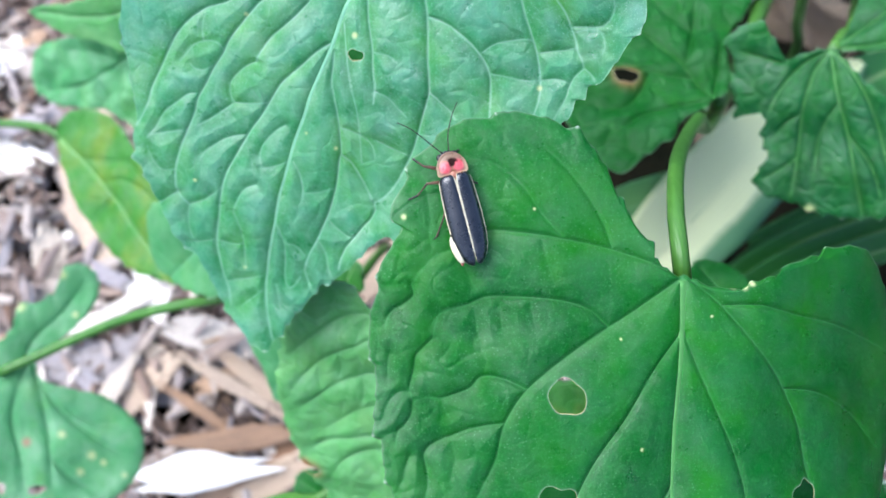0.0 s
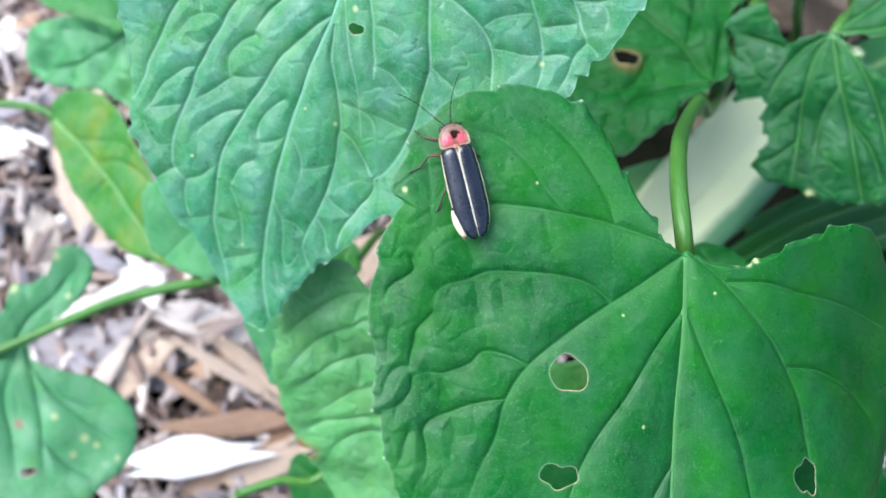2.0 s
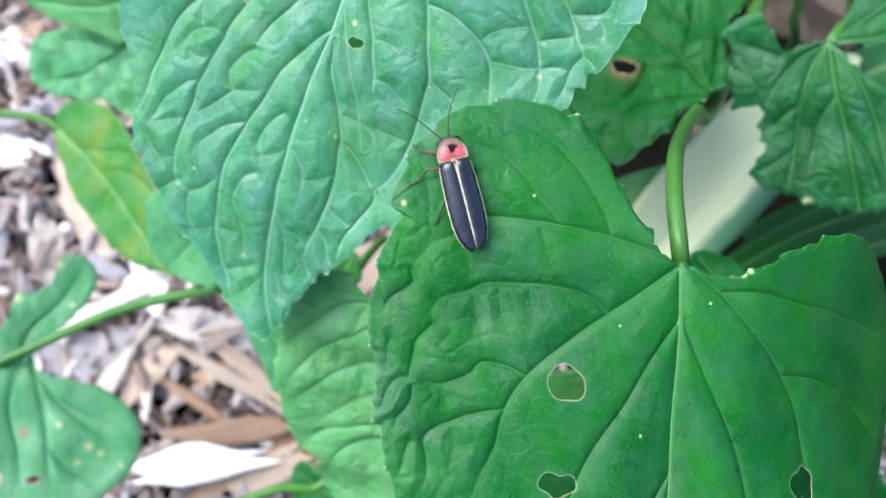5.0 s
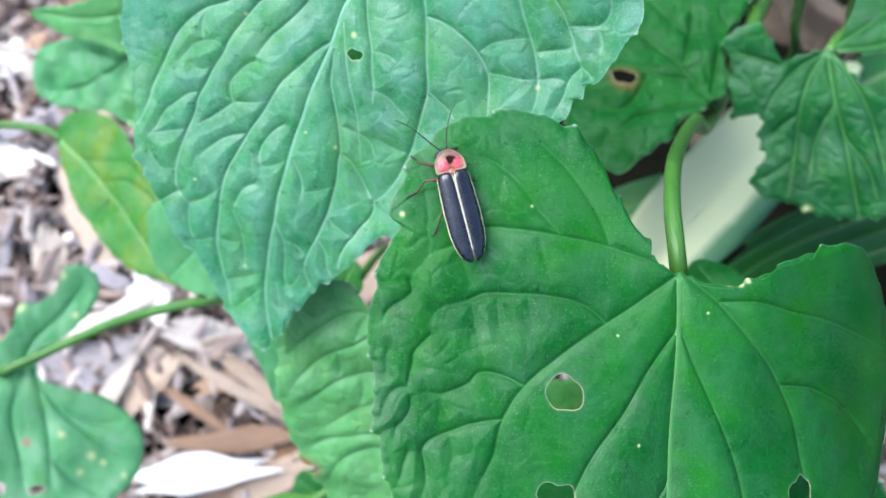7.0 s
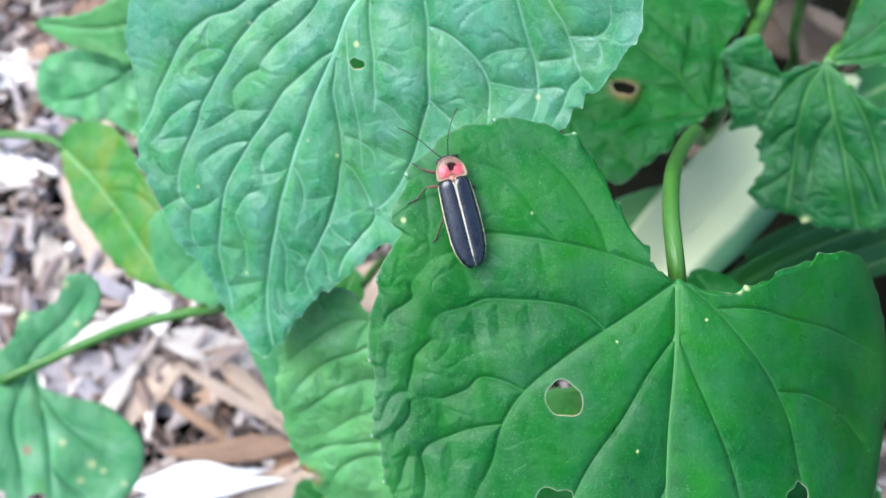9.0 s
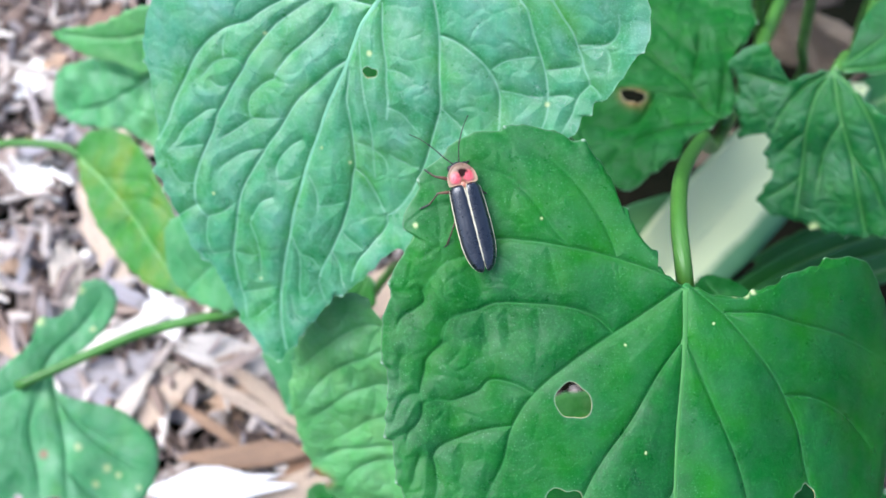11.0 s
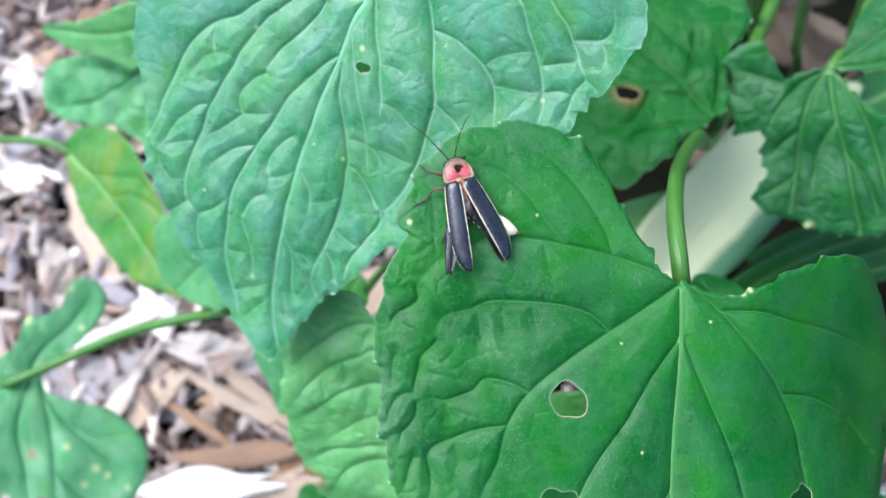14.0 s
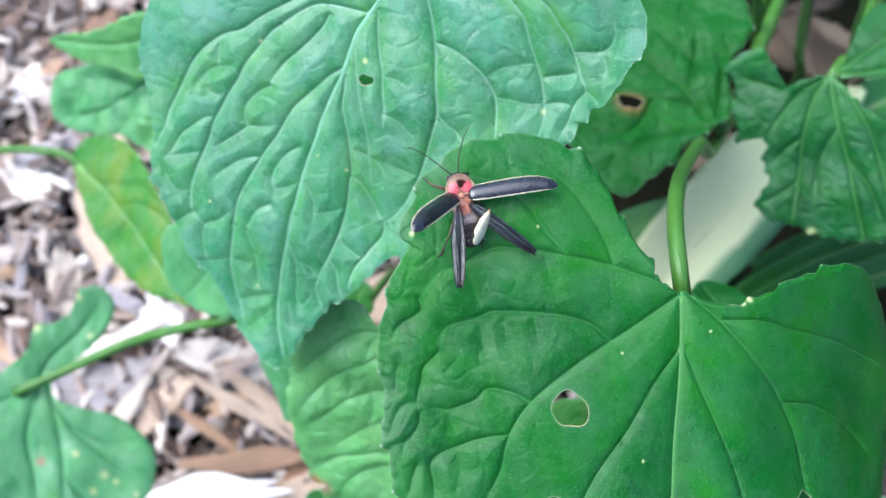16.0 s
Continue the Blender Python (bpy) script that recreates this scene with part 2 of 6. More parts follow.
def leaf(name, label, m, outline, heart, veins, material, around=480, rings=60, tooth=(4.5, 0.5), quilt=0.5, crease=0.36, groove_depth=0.16, net=(4.0, 0.15), cup=0.0, fold=0.0,
         wave=(18.0, 0.5), curl=0.4, holes=(), seed=1, petiole=None, petiole_radius=0.0009, petiole_taper=(1.0, 1.0, 1.5), thick=0.00018, bites=0.0, vein_tubes=3, droop=None, vein_paint=0.35, fine_paint=0.75, net_paint=0.18, net_fade=None, spurs=(), flecks=(), rusts=(), group="violet leaves"):
    """A heart-shaped, toothed leaf. All plan sizes in millimetres in the leaf's own plane.
    heart: the point from which the blade fans out. veins: (half width, points), the first one the midrib.
    holes: (x, y, rx, ry, ragged). petiole: world points, from the blade's base to the ground."""
    rnd = np.random.RandomState(seed)
    edge = spline(outline, around, closed=True)
    step = np.roll(edge, -1, 0) - np.roll(edge, 1, 0)
    out = np.stack([step[:, 1], -step[:, 0]], 1) / (np.linalg.norm(step, axis=1)[:, None] + 1e-9)
    if np.sum(edge[:, 0] * np.roll(edge[:, 1], -1) - edge[:, 1] * np.roll(edge[:, 0], -1)) < 0:
        out = -out
    length = np.cumsum(np.linalg.norm(np.diff(np.vstack([edge, edge[:1]]), axis=0), axis=1))
    # teeth of uneven spacing, each rising slowly and dropping fast
    marks = np.cumsum(tooth[0] * rnd.uniform(0.7, 1.35, int(length[-1] / tooth[0]) + 12))
    marks = marks[marks < length[-1]]
    k = np.searchsorted(marks, length)
    lo = np.where(k > 0, marks[np.maximum(k - 1, 0)], 0.0)
    hi = np.where(k < len(marks), marks[np.minimum(k, len(marks) - 1)], length[-1])
    ph = np.clip((length - lo) / (hi - lo + 1e-6), 0, 1)
    saw = np.where(ph < 0.82, (ph / 0.82) ** 1.6, (1 - ph) / 0.18)
    size = rnd.uniform(0.55, 1.3, len(marks) + 1)[k]
    jag = out * (tooth[1] * size * (saw - 0.4))[:, None]
    if bites:
        bite = np.clip(ripple(length, length * 0, 9.0, seed + 5), 0, 1) ** 2
        jag = jag - out * (bites * bite)[:, None]
    spur = np.zeros(around)
    total = length[-1]
    for p in spurs:
        at = length[np.argmin(np.hypot(edge[:, 0] - p[0], edge[:, 1] - p[1]))]
        gap = (length - at + total / 2) % total - total / 2
        spur = np.maximum(spur, np.where(gap < 0, np.exp(-(gap / 0.9) ** 2), np.exp(-(gap / 0.28) ** 2)))
        jag = jag - out * (0.22 * np.exp(-((gap - 0.9) / 0.6) ** 2))[:, None]
    jag = jag + out * (0.42 * spur)[:, None]
    s = np.linspace(0.0, 1.0, rings + 1)[1:] ** 0.8
    soft = np.exp(-0.5 * (np.arange(-around // 2, around - around // 2) / (around * 0.035)) ** 2)
    soft = np.roll(soft / soft.sum(), -(around // 2) - (around % 2))
    core = np.stack([np.real(np.fft.ifft(np.fft.fft(edge[:, k]) * np.fft.fft(soft))) for k in (0, 1)], 1)
    flat = heart + s[:, None, None] * (core - heart)[None] + (s ** 4)[:, None, None] * (edge - core)[None] + (s ** 16)[:, None, None] * jag[None]
    x, y = flat[..., 0].ravel(), flat[..., 1].ravel()
    x, y = np.append(x, heart[0]), np.append(y, heart[1])
    reach = np.append(np.repeat(s, around), 0.0)
    # holes: pull the points inside to the ragged rim, drop the faces inside
    inside = np.zeros(len(x), bool)
    rim = np.zeros(len(x))
    hole_lines = []
    for hx, hy, rx, ry, ragged in holes:
        q = rnd.uniform(0, 6.28, 3)

        def radius(a):
            return 1 + ragged * (0.5 * np.sin(2 * a + q[0]) + 0.35 * np.sin(3 * a + q[1]) + 0.25 * np.sin(5 * a + q[2]))
        a = np.arctan2((y - hy) / ry, (x - hx) / rx)
        d = np.hypot((x - hx) / rx, (y - hy) / ry)
        r = radius(a)
        hit = d < r
        inside |= hit
        x = np.where(hit, hx + rx * r * np.cos(a), x)
        y = np.where(hit, hy + ry * r * np.sin(a), y)
        rim = np.maximum(rim, np.exp(-np.maximum((d - r) * min(rx, ry), 0) / 0.06) * 0.28)
        t = np.linspace(0, 2 * math.pi, 40)
        hole_lines.append(np.stack([hx + rx * radius(t) * np.cos(t), hy + ry * radius(t) * np.sin(t)], 1))
    lines = [(w, spline(p, 50)) for w, p in veins]
    near_all = np.linalg.norm(np.stack([x, y], 1) - heart, axis=1).max()

    def height(px, py):
        dist = np.full(px.shape, 1e3)
        mask = np.zeros(px.shape)
        groove = np.zeros(px.shape)
        panel = np.zeros(px.shape)
        for w, line in lines:
            low, high = line.min(0) - 9.0, line.max(0) + 9.0
            near = (px > low[0]) & (px < high[0]) & (py > low[1]) & (py < high[1])
            qx, qy = px[near], py[near]
            best = np.full(qx.shape, 1e6)
            thin_line = np.full(qx.shape, 1e6)
            for k, (a, b) in enumerate(zip(line[:-1], line[1:])):
                fade = 0.0 if line is lines[0][1] else (0.34 if w < 0.25 else 0.16 if w < 0.31 else 0.0) + 1.2 * max(0.0, (k / len(line) - 0.65) / 0.35) ** 2
                ab = b - a
                u = np.clip(((qx - a[0]) * ab[0] + (qy - a[1]) * ab[1]) / (ab @ ab + 1e-9), 0, 1)
                square = (qx - a[0] - u * ab[0]) ** 2 + (qy - a[1] - u * ab[1]) ** 2
                best, thin_line = np.minimum(best, square + fade ** 2), np.minimum(thin_line, square)
            best, thin_line = np.sqrt(best), np.sqrt(thin_line)
            dist[near] = np.minimum(dist[near], best)
            paint = 1.0 if line is lines[0][1] else vein_paint * (fine_paint if w < 0.31 else 1.0)
            mask[near] = np.maximum(mask[near], np.exp(-(thin_line / (0.06 + w * 0.13)) ** 2) * paint)
            groove[near] = np.maximum(groove[near], w * np.exp(-(best / (w * 0.9)) ** 2))
        # pillows between the veins: a narrow crease, then a broad swell
        h = quilt * (crease * (1 - np.exp(-dist / 0.24)) + (1 - crease) * (1 - np.exp(-dist / 2.8))) - groove_depth * groove
        if net[1]:
            rough = 1.0 if net_fade is None else np.interp(px, net_fade[:2], (1.0, net_fade[2]))
            border = cells(px + 1.1 * ripple(px, py, 5.0, seed), py + 1.1 * ripple(py, px, 5.0, seed + 1), net[0], seed)
            h = h + rough * net[1] * (1 - np.exp(-border / (0.16 * net[0]))) * np.clip(dist / 1.5, 0, 1)
            mask = np.maximum(mask, rough * net_paint * np.exp(-(border / 0.10) ** 2) * np.clip(dist / 1.2, 0, 1))
            panel = (0.55 + 0.45 * np.clip(border / (0.40 * net[0]), 0, 1)) * (1 - np.exp(-(dist / 1.5) ** 2))
            border = cells(px + 0.3 * ripple(px, py, 2.5, seed + 7), py + 0.3 * ripple(py, px, 2.5, seed + 8), net[0] * 0.34, seed + 3)
            h = h + 0.26 * rough * net[1] * (1 - np.exp(-border / (0.07 * net[0]))) * np.clip(dist / 1.0, 0, 1)
        h = h + wave[1] * ripple(px, py, wave[0], seed + 2)
        if lines:
            mid = lines[0][1]
            a, b = mid[0], mid[-1]
            ab = (b - a) / np.linalg.norm(b - a)
            off = (px - a[0]) * ab[1] - (py - a[1]) * ab[0]
            h = h + fold * (np.sqrt(off ** 2 + 9) - 3)
        rr = ((px - heart[0]) ** 2 + (py - heart[1]) ** 2) / near_all ** 2
        h = h + cup * near_all * rr
        if droop is not None:
            far = np.clip((px - droop[0]) * droop[2] + (py - droop[1]) * droop[3], 0, None)
            h = h - droop[4] * far ** 2
        return h, mask, panel

    z, mask, panel = height(x, y)
    z = z - curl * np.clip((reach - 0.93) / 0.07, 0, 1) ** 2
    tip = np.zeros(len(x))
    tip[(rings - 1) * around:rings * around] = np.clip(np.append(saw * size, [])[:around] - 0.93, 0, 1) * 6
    if len(spurs):
        tip = tip * 0
        for ring, part in ((1, 1.0), (2, 0.8), (3, 0.4)):
            tip[(rings - ring) * around:(rings - ring + 1) * around] = np.clip((spur - 0.94) * 14, 0, 1) * part * 0.8
    # highlight of the curled margin, painted on the outermost ring
    edge_highlight = np.clip((reach - 0.994) / 0.006, 0, 1) * 0.14
    rim = np.clip(np.maximum(np.maximum(rim, tip), edge_highlight), 0, 1)
    verts = np.stack([x, y, z], 1) * 0.001
    hub = rings * around
    faces = []
    for i in range(rings - 1):
        for j in range(around):
            f = (i * around + j, i * around + (j + 1) % around, (i + 1) * around + (j + 1) % around, (i + 1) * around + j)
            if not (inside[f[0]] and inside[f[1]] and inside[f[2]] and inside[f[3]]):
                faces.append(f)
    faces += [(hub, (j + 1) % around, j) for j in range(around)]
    # the underside follows in wider meshes, joined to the upper side along the margin
    ring_at = list(range(rings - 1, 0, -4))
    col_at = list(range(0, around, 4))
    picks = np.array([[i * around + j for j in col_at] for i in ring_at])
    depth = np.interp(reach[picks], (0.0, 0.80, 1.0), (0.55, 0.50, thick * 1000)) * 0.001
    base = len(verts)
    verts = np.vstack([verts, (verts[picks] - np.stack([depth * 0, depth * 0, depth], -1)).reshape(-1, 3)])
    wide = len(col_at)
    a, b, c = (verts[f] for f in faces[0][:3])
    flip = np.cross(b - a, c - b)[2] < 0
    below = []
    for i in range(len(ring_at) - 1):
        for j in range(wide):
            k = (j + 1) % wide
            if not inside[[picks[i, j], picks[i, k], picks[i + 1, k], picks[i + 1, j]]].any():
                below.append((base + i * wide + j, base + i * wide + k, base + (i + 1) * wide + k, base + (i + 1) * wide + j))
    below.append(tuple(base + (len(ring_at) - 1) * wide + j for j in range(wide)))
    top = (rings - 1) * around
    for j in range(wide):
        k = (j + 1) % wide
        below.append(tuple([top + (col_at[j] + q) % around for q in range(5)][::-1] + [base + j, base + k]))
    if flip:
        faces = [f[::-1] for f in faces]
    faces += below
    ob = thing(name, label, "leaf", m, group)
    blade = mesh_object("blade", verts, faces, material, ob)
    spare = len(verts) - base
    mark, rust = np.zeros(len(x)), np.zeros(len(x))
    for field, dots in ((mark, flecks), (rust, rusts)):
        for dx, dy, r in dots:
            field[:] = np.maximum(field, np.exp(-(((x - dx) ** 2 + (y - dy) ** 2) / r ** 2) ** 1.5))
    for key, values in (("vein", mask), ("rim", rim), ("mark", mark), ("rust", rust), ("panel", panel)):
        blade.data.attributes.new(key, 'FLOAT', 'POINT').data.foreach_set("value", np.append(values, np.zeros(spare)).astype(np.float32))
    # the strong veins stand in their grooves as cords of their own
    for w, line in lines[:vein_tubes]:
        lz = height(line[:, 0], line[:, 1])[0]
        pts = np.stack([line[:, 0], line[:, 1], lz + 0.10 * w], 1) * 0.001
        pts = pts[1:-1:3]
        v, f = tube(pts, [w * 0.00060, w * 0.00034, w * 0.00025, w * 0.00019, w * 0.00013, w * 0.00007], 10, 60, 0.35)
        mesh_object("midrib" if line is lines[0][1] else "vein", v, f, VEIN[material.name], ob)
    for line in hole_lines:
        lz = height(line[:, 0], line[:, 1])[0]
        pts = np.stack([line[:, 0], line[:, 1], lz - 0.05], 1) * 0.001
        v, f = tube(pts, [0.00003, 0.00004, 0.00003, 0.00006, 0.00003], 6, 60)
        mesh_object("hole_edge", v, f, RIM, ob, "dry pale edge of an eaten hole")
    if petiole:
        inv = m.inverted()
        pts = [tuple(inv @ Vector(p)) for p in petiole]
        v, f = tube(pts, [petiole_radius * k for k in petiole_taper], 14, 60)
        mesh_object("petiole", v, f, PETIOLE, ob, "smooth round green leaf stalk")
    return ob


VEIN = {}
for mat_name, tone in (("leaf_deep_green", (0.060, 0.190, 0.040)), ("leaf_deep_blue_green", (0.075, 0.20, 0.05)), ("leaf_blue_green", (0.17, 0.38, 0.22)), ("leaf_light_green", (0.20, 0.42, 0.14)),
                       ("leaf_green_with_shade", (0.06, 0.22, 0.05)), ("leaf_yellowing_green", (0.20, 0.40, 0.14)), ("leaf_pale_green", (0.20, 0.42, 0.25))):
    VEIN[mat_name] = plain_material("vein_of_" + mat_name, tone, tuple(c * 1.25 for c in tone), 500.0, 0.45, 0.2)

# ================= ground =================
# near-black: the shade in the gaps between leaves is put into the soil colour
SOIL = plain_material("soil_with_gap_shade", (0.002, 0.003, 0.001), (0.009, 0.008, 0.004), 60.0, 0.95, 0.8, 0.003, gloss=0.05)
n = 161
lin = np.sign(np.linspace(-1, 1, n)) * np.abs(np.linspace(-1, 1, n)) ** 5 * 60 + np.linspace(-1, 1, n) * 0.4
gx, gy = np.meshgrid(lin, lin)
gz = (ripple(gx, gy, 0.09, 3) * 0.002 + ripple(gx, gy, 0.02, 4) * 0.0012 - 0.004) * np.exp(-np.hypot(gx, gy) / 2.0)
gv = np.stack([gx.ravel(), gy.ravel() + 0.08, gz.ravel()], 1)
gf = [(j * n + i, j * n + i + 1, (j + 1) * n + i + 1, (j + 1) * n + i) for j in range(n - 1) for i in range(n - 1)]
tagged(mesh_object("ground", gv, gf, SOIL), "garden soil under wood mulch, darkened for the shade between leaves", "ground", kind="structure")

# ================= leaves =================
V = pairs
main_leaf = leaf("violet_leaf", "large deep-green heart-shaped leaf with chewed holes", pose(0.0242, 0.0317, 0.1603, 20.6, 7.0, 2.7) @ pose(0, 0, 0.0002),
    V(-0.3, -0.1,  -2.0, 0.8,  -3.2, 1.7,  -3.4, 3.3,  -5.1, 5.3,  -6.5, 7.7,  -7.8, 10.6,  -9.4, 13.0,  -11.0, 14.5,  -13.0, 15.4,  -15.3, 16.1,  -17.9, 16.3,  -19.0, 15.8,  -21.8, 15.5,  -23.9, 14.6,  -25.5, 13.0,  -27.3, 11.3,  -28.0, 9.5,  -29.1, 7.4,  -29.3, 6.1,  -28.6, 4.8,  -29.1, 3.4,  -30.2, 1.4,  -31.1, -2.7,  -31.6, -5.4,  -30.9, -10.9,  -31.1, -14.2,  -30.2, -18.1,  -29.6, -20.9,  -27.7, -26.5,  -23.6, -32.8,  -17.9, -37.5,  -9.9, -42.0,  -2.6, -48.1,  4.9, -44.0,  13.5, -39.3,  21.6, -32.1,  27.9, -23.5,  30.5, -14.0,  29.2, -5.1,  25.3, 1.4,  20.9, 2.9,  16.5, 2.1,  12.2, 0.9,  8.2, -0.8,  4.9, -1.4,  2.2, -0.9,  0.5, -0.1),
    pairs(-3.4, -11.0)[0],
    [(0.85, V(-0.1, 0.4,  -0.1, -4.2,  -0.3, -9.3,  -0.8, -15.6,  -1.1, -22.6,  -1.8, -32.1,  -2.4, -47.5)),
     (0.50, V(-0.1, -0.2,  -5.8, -4.1,  -11.0, -7.5,  -15.9, -11.3,  -18.2, -14.8,  -19.1, -18.5,  -20.8, -21.9,  -22.2, -26.1)),
     (0.50, V(0.2, -0.1,  2.2, -1.6,  4.3, -3.4,  7.3, -6.6,  9.8, -9.5,  11.7, -12.4,  13.5, -16.0,  14.7, -21.3,  16.6, -27.2)),
     (0.38, V(-0.1, -0.3,  -2.8, 1.0,  -7.5, 2.6,  -12.2, 3.6,  -16.8, 4.3,  -19.9, 4.4,  -23.0, 2.7,  -25.2, 1.9,  -26.2, 0.8,  -27.4, -0.8)),
     (0.36, V(-7.7, -5.1,  -9.9, -3.3,  -13.3, -2.4,  -17.9, -2.1,  -20.1, -2.2,  -21.8, -2.9,  -24.4, -3.6,  -25.1, -4.9,  -25.3, -6.2)),
     (0.34, V(-16.1, -11.3,  -18.2, -10.3,  -20.4, -10.0,  -21.6, -11.1,  -23.0, -11.7,  -24.4, -12.1,  -25.8, -12.0,  -27.1, -12.3)),
     (0.34, V(-18.4, -14.7,  -20.2, -14.9,  -21.9, -15.3,  -23.5, -15.9,  -24.9, -16.4,  -25.8, -17.0,  -26.2, -17.8,  -25.9, -19.1,  -25.8, -21.0,  -26.2, -22.7)),
     (0.40, V(-0.2, -5.8,  -2.8, -9.3,  -5.8, -14.3,  -8.8, -18.2,  -10.6, -21.5,  -11.9, -25.4,  -13.1, -30.4)),
     (0.38, V(-1.0, -21.3,  -3.4, -25.2,  -5.2, -30.3,  -7.0, -37.6)),
     (0.30, V(-12.2, 3.6,  -14.5, 6.1,  -16.2, 8.6,  -18.6, 10.7,  -20.8, 11.5,  -23.5, 11.9)),
     (0.30, V(-7.2, 2.5,  -8.4, 5.6,  -11.3, 9.9,  -14.2, 12.7,  -17.6, 14.5)),
     (0.36, V(4.3, -3.1,  8.5, -3.2,  12.8, -4.3,  17.8, -5.4,  22.1, -6.9,  27.8, -9.2)),
     (0.42, V(0.1, -5.9,  1.3, -8.8,  3.1, -12.8,  4.9, -16.9,  6.1, -20.4,  7.2, -25.1,  8.6, -30.3)),
     (0.34, V(11.7, -12.0,  15.3, -12.5,  19.0, -14.1,  22.1, -16.2,  26.0, -19.9)),
     (0.32, V(-27.4, -0.8,  -27.2, -1.9,  -28.2, -2.8,  -29.1, -3.3,  -29.7, -4.0,  -30.0, -5.1)),
     (0.32, V(-25.3, -6.2,  -26.4, -7.2,  -27.0, -8.0,  -27.1, -8.9,  -27.5, -10.5,  -27.5, -11.6,  -27.3, -12.4)),
     (0.32, V(-27.3, -12.4,  -27.4, -13.6,  -28.1, -14.7,  -28.8, -15.4,  -29.0, -16.8)),
     (0.28, V(-27.5, -11.4,  -28.4, -11.4,  -29.2, -11.8,  -29.8, -12.8,  -30.2, -14.0,  -30.7, -15.3)),
     (0.26, V(-29.1, -15.4,  -29.9, -15.6,  -30.7, -15.9)),
     (0.26, V(-29.5, -7.6,  -29.7, -8.5,  -29.7, -9.6,  -29.7, -10.7)),
     (0.28, V(-27.6, -17.8,  -28.0, -18.8,  -28.2, -19.8,  -28.4, -21.1)),
     (0.24, V(-18.6, -2.2,  -18.5, -4.3,  -18.2, -6.2)),
     (0.24, V(-21.2, -2.7,  -20.9, -4.8,  -20.5, -6.9)),
     (0.24, V(-15.6, -2.2,  -15.4, -3.7,  -15.0, -5.4)),
     (0.24, V(-24.4, -12.1,  -24.3, -12.9,  -23.8, -13.9)),
     (0.22, V(-23.5, -16.0,  -23.2, -17.2,  -22.9, -18.9)),
     (0.24, V(-23.0, 2.7,  -22.1, 1.0,  -21.4, -0.6,  -20.4, -2.1)),
     (0.22, V(-14.5, 3.5,  -14.0, 1.6,  -13.3, -0.7))],
    LEAF_MAIN, around=1200, rings=240, vein_tubes=1, tooth=(2.6, 0.22), quilt=0.66, crease=0.32, groove_depth=0.14, vein_paint=0.5, fine_paint=0.42, net=(2.6, 0.14), net_paint=0.20, net_fade=(V(-26.9, -6.1)[0][0], V(-14.5, -6.2)[0][0], 0.22), fold=-0.06, droop=(4.6, -12.3, 1.0, 0.0, 0.016), wave=(19.0, 0.42), curl=0.5, seed=11,
    spurs=V(-19.0, 15.9,  -11.1, 14.6,  -6.5, 7.5,  -3.4, 3.1,  -3.0, 1.4,  -29.1, 5.4,  -27.8, 10.5,  -30.6, -0.1,  -31.1, -8.2,  -31.1, -15.6,  -29.7, -20.3,  7.3, -1.1,  10.9, 0.5,  17.2, 2.2),
    flecks=[(5.3, -1.2, 0.32), (6.4, -1.3, 0.32), (7.2, -0.9, 0.32), (-28.2, 5.8, 0.26), (-15.3, 6.6, 0.15), (-6.5, -6.4, 0.13), (-4.4, -17.5, 0.15), (2.9, -4.2, 0.15)],
    holes=[(-12.0, -12.1, 1.85, 1.85, 0.16), (-12.8, -22.3, 1.75, 1.35, 0.3), (14.1, -23.5, 1.35, 2.0, 0.35)],
    petiole=[(0.0252, 0.0318, 0.1564), (0.0250, 0.0338, 0.1572), (0.0250, 0.0392, 0.1565), (0.0271, 0.0474, 0.1499), (0.0315, 0.0572, 0.1375), (0.0393, 0.0707, 0.1190), (0.0500, 0.0854, 0.0966), (0.090, 0.165, 0.045), (0.090, 0.172, 0.0)],
    petiole_radius=0.00095, petiole_taper=(1.0, 1.12, 1.6, 1.9, 1.9))

